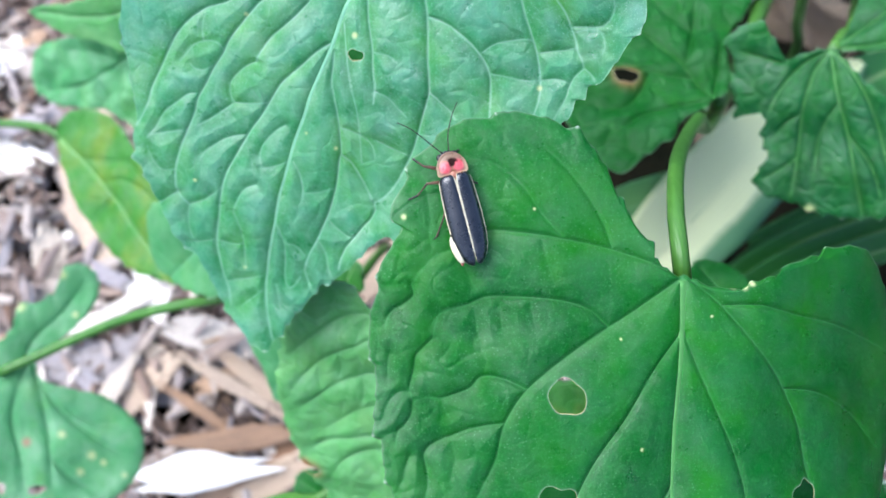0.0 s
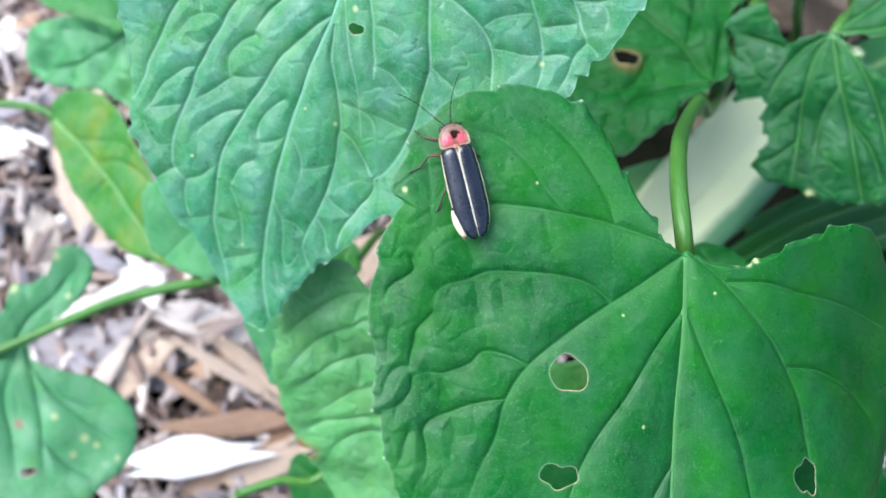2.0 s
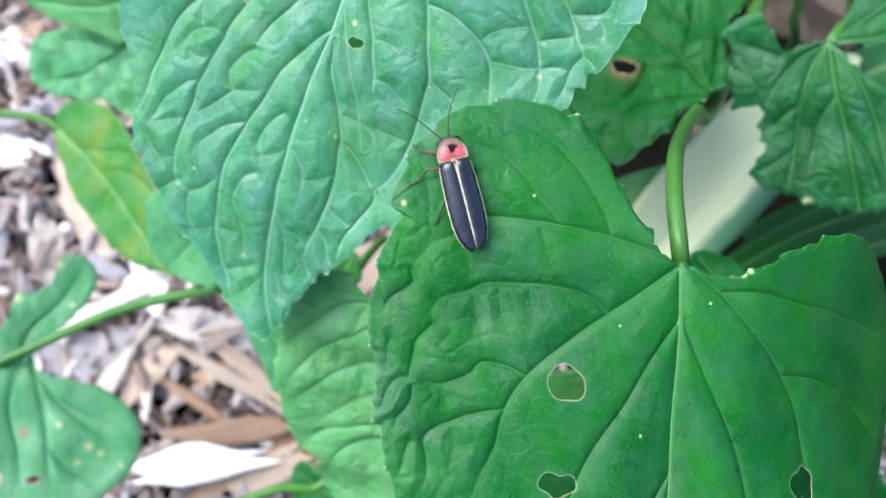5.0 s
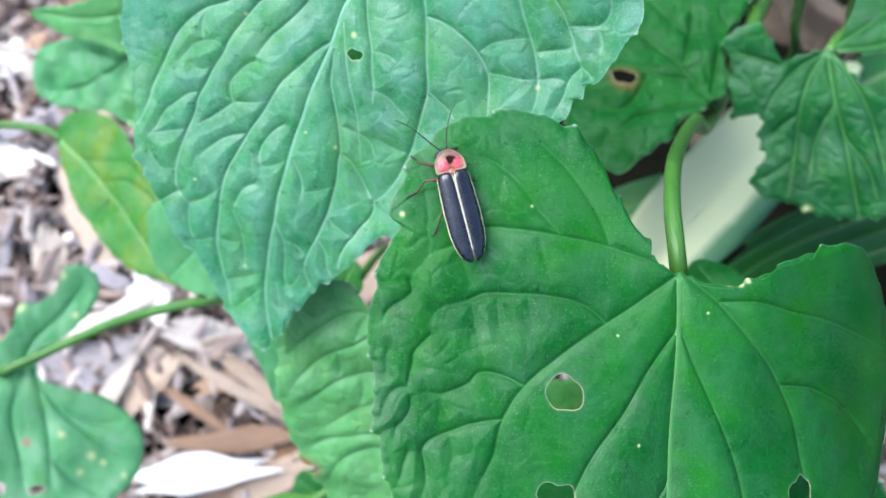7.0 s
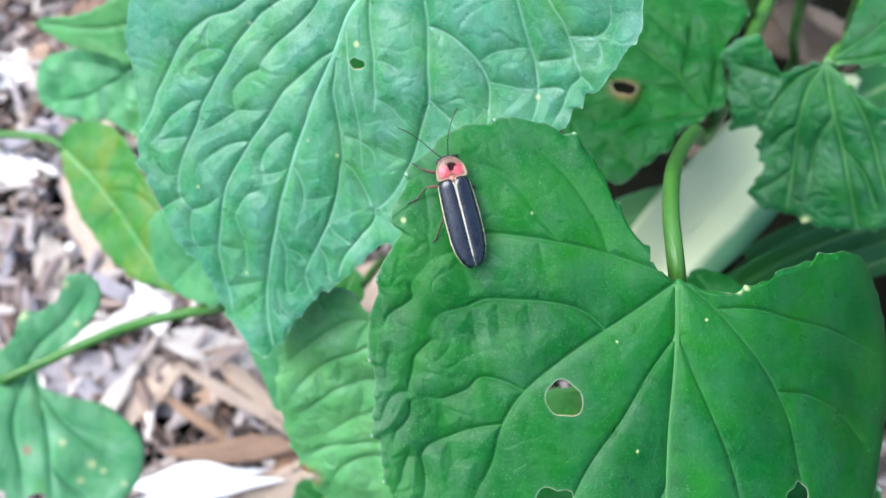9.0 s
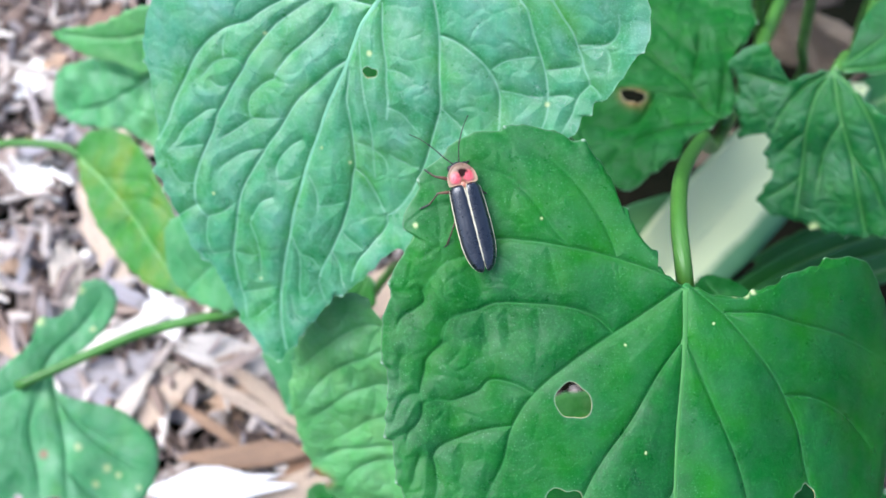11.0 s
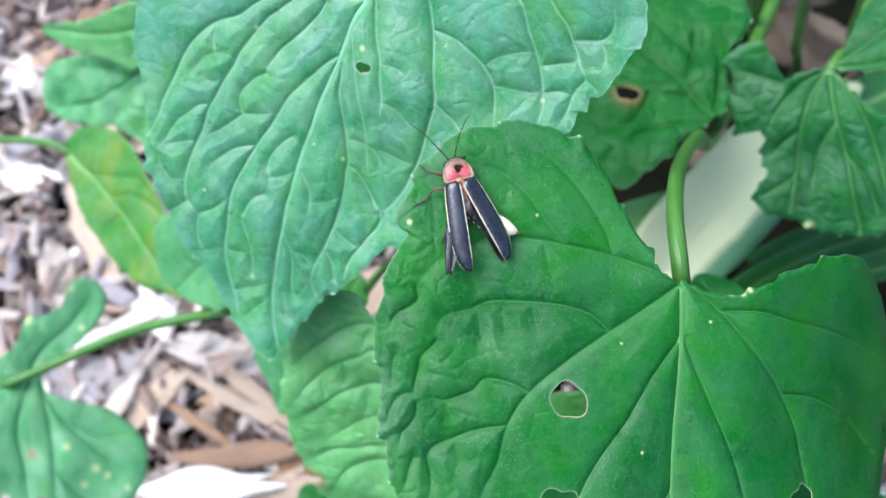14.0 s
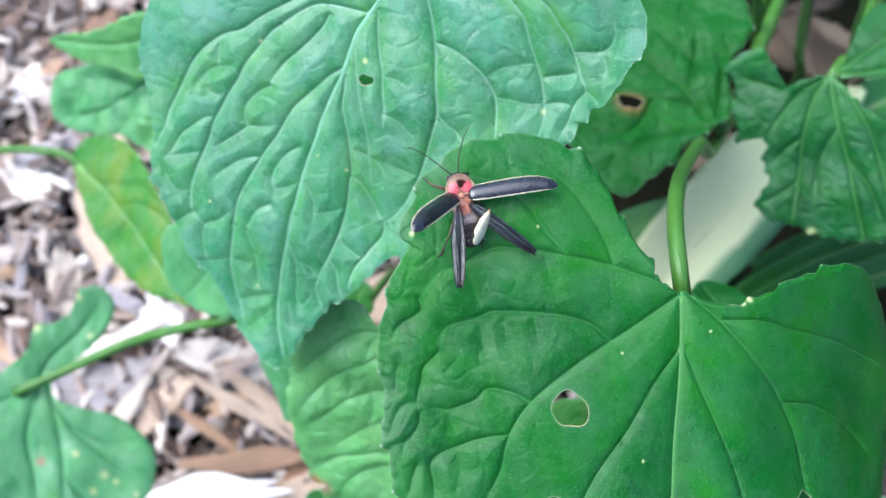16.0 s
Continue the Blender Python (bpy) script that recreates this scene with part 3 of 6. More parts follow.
blue_leaf = leaf("violet_leaf", "large blue-green quilted leaf with a toothed edge and one hole", pose(-0.0126, 0.0563, 0.1485, 44.3, -6.6, -9.8),
    V(-10.7, -34.6,  -12.3, -34.0,  -13.6, -32.5,  -15.0, -30.8,  -16.3, -29.5,  -18.0, -25.7,  -19.6, -22.2,  -21.1, -20.7,  -22.6, -19.7,  -23.7, -17.0,  -25.2, -13.6,  -26.2, -10.8,  -27.4, -8.6,  -27.4, -6.1,  -26.7, -2.7,  -27.3, 1.6,  -27.4, 5.0,  -28.0, 6.5,  -27.7, 9.3,  -26.4, 13.4,  -22.7, 18.9,  -16.0, 24.2,  -7.8, 27.6,  -0.0, 27.5,  5.2, 23.1,  10.1, 28.0,  17.4, 30.0,  24.7, 28.2,  30.5, 24.0,  34.0, 18.4,  34.9, 14.9,  34.2, 12.5,  32.7, 9.8,  31.4, 7.4,  30.1, 6.3,  28.7, 4.5,  27.2, 1.7,  22.9, -2.5,  17.7, -6.7,  12.3, -11.4,  8.3, -15.3,  5.4, -16.0,  3.0, -18.7,  0.4, -21.7,  -1.9, -23.4,  -4.7, -26.8,  -6.9, -29.8,  -8.3, -32.0,  -9.4, -33.4),
    pairs(-0.0, 2.8)[0],
    [(0.80, V(5.8, 22.8,  3.6, 16.8,  1.2, 13.5,  0.0, 10.2,  -1.1, 7.1,  -2.4, 4.3,  -3.5, 1.7,  -4.3, -0.8,  -5.2, -3.1,  -6.2, -6.1,  -7.1, -9.6,  -7.8, -11.9,  -8.4, -15.1,  -9.1, -18.0,  -9.8, -21.7,  -10.3, -25.5,  -10.2, -28.9,  -9.5, -32.7)),
     (0.52, V(-1.1, 8.2,  -2.6, 7.2,  -4.2, 5.7,  -6.0, 4.1,  -7.3, 2.8,  -8.5, 0.9,  -9.9, -1.4,  -11.3, -3.3,  -12.8, -5.8,  -14.2, -8.2,  -15.1, -10.1,  -15.7, -12.5,  -16.1, -15.3,  -16.5, -17.3,  -16.8, -19.4,  -16.6, -21.4,  -16.2, -24.2,  -15.6, -26.2,  -15.4, -28.8)),
     (0.52, V(7.8, 21.4,  9.6, 16.6,  10.5, 12.3,  10.7, 9.1,  10.8, 7.1,  11.1, 3.8,  10.6, 1.4,  10.0, -1.1,  9.4, -3.5,  8.6, -5.6,  7.6, -7.9,  6.6, -9.5,  5.5, -10.7,  4.4, -11.4)),
     (0.48, V(2.7, 15.1,  -4.1, 15.7,  -9.0, 12.8,  -10.0, 12.0,  -11.8, 9.9,  -13.5, 7.8,  -14.5, 5.9,  -15.8, 4.1,  -17.1, 1.8,  -18.2, -0.0,  -18.9, -2.3,  -20.0, -4.6,  -21.0, -7.0,  -21.7, -9.3,  -21.9, -11.6,  -21.7, -12.8,  -20.4, -14.2)),
     (0.42, V(-5.4, 16.9,  -11.1, 13.9,  -13.5, 12.2,  -16.0, 11.4,  -17.9, 10.2,  -19.4, 8.9,  -20.6, 7.5,  -21.5, 6.0,  -22.3, 4.5,  -23.3, 2.7,  -24.3, 0.8,  -24.9, -1.1,  -25.9, -3.0,  -26.8, -4.3)),
     (0.42, V(-0.5, 7.3,  -0.6, 5.4,  -0.8, 3.7,  -0.4, 1.7,  0.0, -0.7,  0.2, -3.2,  0.3, -5.0,  0.0, -6.1,  -0.2, -8.0,  -0.5, -9.9,  -1.0, -11.9,  -1.6, -13.9,  -2.4, -15.9,  -3.0, -17.4,  -4.1, -19.7,  -4.7, -21.8)),
     (0.38, V(0.4, -5.4,  1.5, -6.3,  2.6, -8.1,  3.5, -9.8,  4.4, -11.4)),
     (0.34, V(4.4, -11.4,  4.6, -12.3,  4.0, -13.7,  3.0, -14.9,  1.9, -16.5,  0.9, -17.8,  0.3, -19.4,  0.0, -21.0)),
     (0.34, V(3.4, 15.6,  3.5, 12.4,  3.8, 10.2,  4.2, 8.2,  4.3, 5.9,  4.6, 3.9,  4.5, 1.7)),
     (0.36, V(-2.7, 14.5,  -3.4, 13.2,  -4.8, 11.6,  -6.5, 10.0,  -8.0, 8.7,  -9.1, 7.4,  -10.0, 6.0,  -10.3, 5.3)),
     (0.40, V(10.6, 12.3,  12.1, 11.9,  13.4, 11.3,  15.1, 10.1,  16.5, 8.8,  17.5, 7.4,  18.1, 5.8,  18.3, 3.8,  18.4, 1.1)),
     (0.44, V(9.0, 22.7,  16.0, 20.1,  20.2, 16.8,  21.1, 15.0,  21.7, 13.2,  22.4, 11.4,  23.0, 9.8,  23.4, 8.6,  23.8, 6.7,  24.0, 5.0,  23.9, 3.4,  23.4, 1.8)),
     (0.40, V(16.0, 20.1,  22.4, 18.2,  25.0, 15.3,  26.1, 13.9,  26.8, 12.4,  27.5, 10.9,  27.9, 9.6,  28.5, 8.6,  28.7, 7.8)),
     (0.30, V(-10.3, 5.3,  -11.7, 4.6,  -12.8, 3.6,  -13.7, 2.5,  -13.9, 1.1,  -13.5, 0.0,  -12.6, -0.1,  -10.8, 0.0,  -9.1, 0.3)),
     (0.28, V(-13.6, -0.2,  -14.9, -1.2,  -16.0, -2.0,  -17.2, -2.8,  -18.4, -3.5)),
     (0.24, V(-20.2, 4.7,  -19.3, 5.5,  -18.3, 6.6,  -17.1, 7.2,  -15.9, 7.4,  -14.8, 7.1,  -14.4, 6.4)),
     (0.22, V(-18.9, 4.3,  -18.3, 3.8,  -17.2, 3.6,  -16.1, 4.2)),
     (0.30, V(-18.5, 0.6,  -19.6, 0.3,  -21.1, -0.8,  -22.3, -1.7,  -23.3, -2.9,  -24.1, -4.3,  -25.3, -5.7)),
     (0.22, V(-20.6, -4.4,  -23.0, -4.9,  -25.1, -5.4)),
     (0.24, V(-25.5, -6.9,  -25.0, -8.5,  -23.8, -9.9,  -21.8, -9.7)),
     (0.30, V(-12.0, -4.1,  -13.5, -4.4,  -15.1, -5.0,  -16.4, -5.9,  -17.7, -7.0,  -18.2, -7.8)),
     (0.30, V(-6.8, -2.3,  -7.9, -3.0,  -9.1, -4.2,  -9.9, -5.4,  -10.2, -6.7,  -9.9, -8.0)),
     (0.24, V(-9.9, -8.0,  -8.8, -7.9,  -7.3, -7.3,  -6.4, -6.8)),
     (0.26, V(-10.8, -10.4,  -12.1, -11.0,  -13.0, -12.1,  -13.7, -13.6,  -14.0, -14.4)),
     (0.28, V(-5.8, -6.8,  -5.1, -8.2,  -4.7, -9.7,  -4.6, -11.7)),
     (0.22, V(-4.5, -10.9,  -2.9, -10.7,  -0.8, -10.0)),
     (0.26, V(-1.6, -14.1,  -0.7, -15.1,  0.2, -15.7,  1.4, -16.4,  2.3, -16.0)),
     (0.24, V(0.3, -1.8,  1.8, -2.1,  3.3, -2.8,  4.2, -3.7,  4.6, -5.0)),
     (0.24, V(4.9, -3.1,  6.5, -3.8,  7.7, -4.2,  9.0, -4.7)),
     (0.22, V(4.4, 7.8,  6.2, 7.5,  7.2, 6.8)),
     (0.24, V(4.6, 3.2,  6.3, 2.5,  7.4, 1.4,  8.5, 0.4)),
     (0.30, V(11.1, 3.7,  12.4, 2.6,  13.5, 1.7,  14.3, 0.6)),
     (0.30, V(28.7, 7.8,  27.7, 6.6,  27.2, 5.3,  27.0, 4.3,  26.4, 2.9,  25.9, 1.7)),
     (0.26, V(28.7, 7.9,  29.6, 7.2,  30.1, 6.5)),
     (0.26, V(23.4, 9.1,  24.9, 9.4,  26.5, 9.7,  27.8, 10.1)),
     (0.26, V(24.0, 6.0,  25.8, 6.3,  27.1, 6.0)),
     (0.28, V(27.1, 12.4,  28.7, 12.5,  30.2, 12.7,  31.1, 13.6,  31.4, 14.9,  31.1, 16.3)),
     (0.24, V(27.3, 11.8,  28.7, 12.2,  30.0, 12.2,  30.5, 11.6,  30.8, 10.5,  30.6, 9.7)),
     (0.22, V(18.2, 6.3,  20.0, 6.1,  22.0, 5.8,  23.9, 6.0)),
     (0.22, V(16.9, 8.6,  18.1, 9.6,  19.7, 10.2,  21.9, 10.6,  22.8, 10.4)),
     (0.26, V(-21.8, -12.8,  -22.9, -13.5,  -24.2, -14.5,  -24.8, -15.1)),
     (0.30, V(-20.2, -14.3,  -20.6, -16.2,  -20.5, -18.2,  -19.7, -19.7)),
     (0.28, V(-20.0, -14.2,  -18.2, -13.5,  -17.0, -12.6,  -15.6, -11.5)),
     (0.26, V(-14.0, -14.4,  -13.3, -16.5,  -12.9, -18.8,  -12.9, -21.3,  -12.8, -22.9)),
     (0.22, V(-16.6, -18.9,  -14.4, -19.2,  -12.9, -18.9)),
     (0.22, V(-20.6, -19.8,  -19.0, -19.5,  -16.9, -18.9)),
     (0.24, V(-15.7, -25.2,  -14.1, -24.6,  -12.4, -24.1,  -10.7, -23.5)),
     (0.24, V(-13.8, -28.5,  -12.2, -27.0,  -10.8, -25.8)),
     (0.28, V(-8.3, -15.5,  -7.4, -18.1,  -7.3, -20.5,  -7.5, -23.0,  -7.1, -24.6,  -6.2, -24.3,  -5.2, -22.7)),
     (0.22, V(-7.2, -18.1,  -5.7, -18.5,  -4.5, -19.9)),
     (0.22, V(-8.7, -24.4,  -8.2, -26.9,  -7.2, -27.7)),
     (0.26, V(-2.8, -17.4,  -1.8, -19.0,  -1.5, -21.0,  -0.9, -22.3)),
     (0.24, V(-4.7, -21.8,  -4.2, -23.4,  -3.8, -24.3)),
     (0.22, V(-16.3, 10.8,  -16.9, 8.9,  -16.8, 7.3)),
     (0.22, V(0.7, 10.9,  1.4, 4.9,  2.5, -0.1,  2.9, -6.2))],
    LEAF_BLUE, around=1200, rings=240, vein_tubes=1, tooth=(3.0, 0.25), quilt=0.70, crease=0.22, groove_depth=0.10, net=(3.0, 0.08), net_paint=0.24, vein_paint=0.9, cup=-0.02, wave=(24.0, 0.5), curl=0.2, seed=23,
    spurs=V(-28.0, 6.0,  -27.4, -8.5,  -21.7, -20.9,  -16.3, -29.3,  -10.7, -34.5,  -1.8, -23.3,  -8.3, -31.9,  34.3, 12.4,  30.1, 6.3,  28.8, 4.6,  7.4, -15.9,  -26.2, -10.9),
    flecks=[(-11.3, 10.9, 0.24), (2.1, 9.6, 0.35), (19.4, -1.5, 0.2), (-0.3, -4.5, 0.22), (-4.0, -2.9, 0.18), (-19.0, -10.7, 0.22), (-13.0, -22.5, 0.22), (23.9, 5.1, 0.3)],
    holes=[(2.2, 7.3, 0.92, 0.72, 0.18)],
    petiole=[tuple((-0.0065, 0.0719, 0.1652)), tuple((-0.0043, 0.0848, 0.1603)), (-0.002, 0.145, 0.06), (0.0, 0.15, 0.0)])

mid_leaf = leaf("violet_leaf", "light-green leaf with a nibbled edge below the large leaves", pose(-0.0119, 0.0293, 0.1122, 51.6, -8.4, -14.4) @ Matrix.Diagonal((0.92, 0.92, 0.92, 1)),
    V(-9.1, 19.3,  -5.4, 21.1,  -1.3, 19.8,  1.3, 17.1,  7.3, 11.8,  14.7, 4.0,  18.9, -6.2,  18.1, -24.1,  12.5, -34.3,  5.3, -38.3,  0.0, -33.1,  -3.7, -27.4,  -6.0, -23.4,  -8.2, -20.6,  -8.0, -17.9,  -10.2, -16.9,  -11.9, -13.6,  -13.2, -9.0,  -14.2, -3.9,  -14.3, 1.9,  -13.2, 8.9,  -11.5, 15.7),
    pairs(1.9, -5.3)[0],
    [(0.6, V(17.3, -27.0,  11.8, -14.4,  8.4, -4.6,  6.7, 4.1,  5.4, 11.3,  2.8, 16.3)),
     (0.4, V(6.0, 8.3,  1.8, 11.3,  -0.9, 9.6,  -3.8, 7.9,  -6.6, 5.3,  -8.8, 2.7,  -10.6, 0.3,  -12.3, -3.4)),
     (0.4, V(7.0, 1.9,  2.3, 4.5,  -1.0, 3.4,  -3.8, 1.8,  -6.3, -0.8,  -8.3, -3.0,  -11.9, -5.9)),
     (0.4, V(8.6, -5.7,  2.0, -7.7,  -2.0, -9.4,  -5.0, -10.7,  -8.0, -12.8,  -10.1, -15.2)),
     (0.35, V(9.5, -9.1,  4.9, -10.0,  1.0, -11.4,  -2.0, -13.3,  -4.0, -15.9,  -5.1, -19.9)),
     (0.36, V(4.5, 13.4,  1.3, 15.6,  -1.8, 14.8,  -4.6, 13.1,  -7.5, 10.3,  -9.9, 7.5,  -12.4, 4.4)),
     (0.3, V(7.1, -0.4,  2.9, -1.1,  -0.0, -2.6,  -2.7, -5.2,  -4.9, -7.5,  -8.0, -10.0)),
     (0.26, V(1.3, 15.6,  -0.0, 13.1,  -0.8, 9.7)),
     (0.26, V(-3.8, 7.9,  -3.2, 5.3,  -3.8, 1.8)),
     (0.26, V(-0.0, 3.6,  0.6, 1.3,  -0.0, -2.6)),
     (0.26, V(-7.6, 4.6,  -7.1, 1.5,  -6.3, -0.8))],
    LEAF_LIGHT, around=640, rings=96, tooth=(4.5, 0.7), quilt=0.8, net=(3.2, 0.22), net_paint=0.35, vein_paint=0.5, wave=(14.0, 0.8), seed=31, vein_tubes=1,
    holes=[(-8.5, -17.8, 1.5, 1.0, 0.3)], rusts=[(-8.5, -17.8, 1.9), (-9.7, -16.8, 1.3)],
    petiole=[(0.0013, 0.0087, 0.1113), (0.008, 0.03, 0.06), (0.01, 0.04, 0.0)])

leaf("violet_leaf", "small pale-green leaf tip above the mulch", pose(-0.0294, 0.0411, 0.0840, 54.5, -12.6, -25.6),
    V(-6.1, 2.3,  -2.4, 5.9,  3.5, 7.9,  4.8, 2.2,  3.1, -5.1,  0.9, -9.1,  -0.9, -9.0,  -2.5, -4.4,  -4.3, -1.4), pairs(0.6, 0.3)[0],
    [(0.4, V(4.7, 7.2,  1.2, 0.6,  -0.6, -8.2))], LEAF_PALE, around=200, rings=24, quilt=0.3, seed=41, vein_tubes=1,
    petiole=[tuple((-0.0258, 0.0442, 0.0859)), (-0.02, 0.06, 0.05), (-0.02, 0.065, 0.0)])

leaf("violet_leaf", "bright lime-green young leaf between larger leaves", pose(-0.0169, 0.0529, 0.0914, 30.6, -23.1, -14.0),
    V(-4.3, -1.9,  -2.8, 1.2,  -0.0, 3.9,  2.5, 4.5,  3.8, 2.3,  3.2, -0.7,  0.9, -3.9,  -2.6, -4.3), pairs(0.0, 0.0)[0],
    [(0.4, V(-1.4, -4.1,  0.0, 0.0,  2.1, 4.1))], LEAF_YELLOW, around=200, rings=24, quilt=0.3, seed=101, vein_tubes=1,
    petiole=[tuple((-0.0181, 0.0494, 0.0899)), (-0.012, 0.075, 0.05), (-0.012, 0.08, 0.0)])

leaf("violet_leaf", "yellowing green leaf with mottled patches over the mulch", pose(-0.0829, 0.0954, 0.0641, 18.8, -32.9, -8.7),
    V(-0.4, 0.3,  2.4, 3.7,  8.1, 4.6,  14.5, 3.1,  19.9, 0.1,  25.1, -5.8,  30.4, -14.1,  34.3, -22.2,  36.1, -30.0,  36.7, -33.6,  30.9, -32.1,  24.2, -30.1,  18.6, -26.7,  13.3, -21.7,  8.1, -16.6,  4.1, -10.5,  1.6, -5.1),
    pairs(18.7, -14.1)[0],
    [(0.6, V(-0.4, 0.3,  9.6, -7.2,  18.7, -15.2,  27.3, -23.9,  35.4, -33.0)), (0.4, V(7.7, -5.8,  15.2, -7.3,  24.0, -8.9,  29.4, -14.0)),
     (0.4, V(15.1, -12.0,  22.3, -12.1,  29.4, -15.7,  33.2, -21.0)), (0.4, V(18.7, -15.2,  15.1, -17.2,  12.4, -19.9))],
    LEAF_YELLOW, around=320, rings=40, tooth=(5.0, 0.5), quilt=0.5, seed=43, vein_tubes=1,
    petiole=[(-0.0817, 0.0943, 0.0637), (-0.0843, 0.0968, 0.0636), (-0.0907, 0.0993, 0.0613), (-0.1012, 0.1015, 0.0578), (-0.1189, 0.1047, 0.0484), (-0.16, 0.12, 0.02), (-0.17, 0.12, 0.0)], petiole_radius=0.0009)

leaf("violet_leaf", "pale blue-green leaf partly hidden under a larger leaf", pose(-0.0466, 0.0601, 0.0901, 54.1, -19.3, -36.4),
    V(-9.4, 3.6,  -3.2, 8.9,  6.1, 9.7,  13.5, 7.7,  15.3, 0.7,  10.3, -4.9,  4.0, -7.2,  -1.3, -8.5,  -5.3, -7.7,  -8.3, -5.2,  -9.7, -1.1), pairs(3.2, 1.5)[0],
    [(0.4, V(12.1, 8.1,  3.2, 0.4,  -3.3, -7.7))], LEAF_PALE, around=240, rings=30, quilt=0.3, seed=47, vein_tubes=1,
    petiole=[tuple((-0.0373, 0.0598, 0.0937)), (-0.045, 0.085, 0.05), (-0.045, 0.09, 0.0)])

leaf("violet_leaf", "soft green leaf with pale veins above the mulch", pose(-0.0750, 0.1053, 0.0732, 45.8, -19.2, -29.7),
    V(-17.1, -3.0,  -15.8, 1.1,  -10.1, 4.6,  0.0, 8.1,  15.4, 14.0,  23.5, 12.6,  23.9, 3.7,  21.0, -4.6,  16.9, -7.3,  12.5, -6.4,  5.5, -6.2,  -3.7, -8.1,  -12.3, -8.4,  -16.4, -6.4), pairs(5.4, 1.3)[0],
    [(0.5, V(23.5, 13.6,  12.2, 5.4,  0.0, -2.4,  -11.3, -6.6)), (0.35, V(12.2, 5.4,  7.1, 5.3,  0.0, 5.4)), (0.35, V(5.4, 0.7,  7.2, -2.4,  9.0, -4.9))],
    LEAF_PALE, around=280, rings=36, quilt=1.0, net=(6.0, 0.4), wave=(12.0, 1.0), seed=53, vein_tubes=1,
    petiole=[tuple((-0.0542, 0.1034, 0.0904)), (-0.045, 0.15, 0.04), (-0.045, 0.155, 0.0)])

leaf("violet_leaf", "dark green leaf with a bent-over edge", pose(-0.0694, 0.1067, 0.0902, 59.8, 1.6, -25.5),
    V(-13.3, -3.3,  -9.0, -0.4,  -1.3, 4.2,  7.3, 11.7,  14.4, 13.6,  14.9, 4.2,  9.6, -2.3,  6.4, -2.7,  0.0, -3.6,  -6.5, -4.5,  -10.4, -4.4), pairs(3.8, 2.9)[0],
    [(0.5, V(14.6, 11.3,  3.8, 2.9,  -11.7, -2.9)), (0.3, V(6.2, 4.8,  8.2, 2.4,  8.9, -1.1))],
    LEAF_LIGHT, around=240, rings=30, quilt=0.5, seed=59, vein_tubes=1,
    petiole=[tuple((-0.0546, 0.1065, 0.0980)), (-0.045, 0.165, 0.04), (-0.045, 0.17, 0.0)])

leaf("violet_leaf", "green leaf with a ragged lobe, rust spots and a long stalk", pose(-0.0820, 0.0442, 0.0638, 9.0, 20.5, 8.0),
    V(1.5, 2.5,  3.2, 4.1,  5.9, 5.7,  8.5, 7.7,  11.3, 10.8,  13.1, 13.7,  13.8, 16.6,  13.2, 19.1,  11.4, 20.8,  9.1, 21.3,  6.6, 20.1,  6.9, 18.4,  6.8, 17.2,  6.1, 15.5,  3.7, 14.6,  2.0, 13.2,  -0.4, 13.5,  -1.7, 12.8,  -2.2, 10.2,  -3.0, 7.9,  -4.7, 6.1,  -7.4, 3.9,  -11.9, -1.4,  -14.2, -10.2,  -12.9, -19.9,  -7.1, -30.0,  1.5, -33.9,  9.5, -31.7,  15.2, -26.7,  17.5, -25.1,  19.3, -23.6,  21.2, -20.6,  21.8, -16.9,  21.3, -13.1,  19.6, -10.4,  16.9, -7.9,  13.8, -5.8,  9.3, -4.6,  5.8, -3.8,  3.7, -3.0,  2.3, -1.9,  1.6, 0.2),
    pairs(-3.4, -0.9)[0],
    [(0.6, V(1.5, 2.3,  -2.3, 0.4,  -7.4, -2.1,  -13.1, -4.9)), (0.5, V(0.2, 1.5,  -1.7, -3.8,  -2.7, -9.6,  -1.2, -16.5,  -0.2, -24.6)), (0.5, V(0.9, 1.9,  2.4, -4.9,  3.8, -12.3,  4.2, -17.8,  4.6, -25.0)),
     (0.45, V(2.1, -2.6,  6.2, -8.4,  11.4, -13.3,  16.7, -17.0,  20.8, -18.2)), (0.35, V(7.5, -8.5,  12.4, -11.1,  16.8, -11.6)), (0.35, V(4.5, -17.8,  8.3, -21.8,  13.1, -24.9)),
     (0.4, V(-1.1, 1.0,  1.5, 6.3,  6.3, 10.9,  10.9, 17.1))],
    LEAF_PALE, around=620, rings=56, tooth=(2.4, 0.35), bites=0.3, quilt=0.7, net=(5.0, 0.16), wave=(16.0, 0.5), seed=61, vein_tubes=1, vein_paint=0.5,
    flecks=[(6.3, -13.0, 0.7), (11.8, -17.5, 0.8), (14.0, -19.0, 0.6), (9.7, -20.5, 0.7), (17.9, -21.8, 0.5), (9.0, 10.7, 0.6), (-1.1, 12.4, 0.9), (6.6, 18.8, 0.8)], rusts=[(-0.1, -14.0, 0.85)],
    holes=[(1.7, -23.2, 1.5, 0.9, 0.25), (-4.5, -22.4, 0.7, 1.2, 0.25)],
    petiole=[(-0.0864, 0.0430, 0.0665), (-0.0796, 0.0459, 0.0672), (-0.0727, 0.0485, 0.0690), (-0.0632, 0.0514, 0.0725), (-0.0556, 0.0523, 0.0765), (-0.0470, 0.0530, 0.0800), (-0.0375, 0.0535, 0.0827), (-0.03, 0.065, 0.05), (-0.02, 0.075, 0.0)], petiole_radius=0.00095)

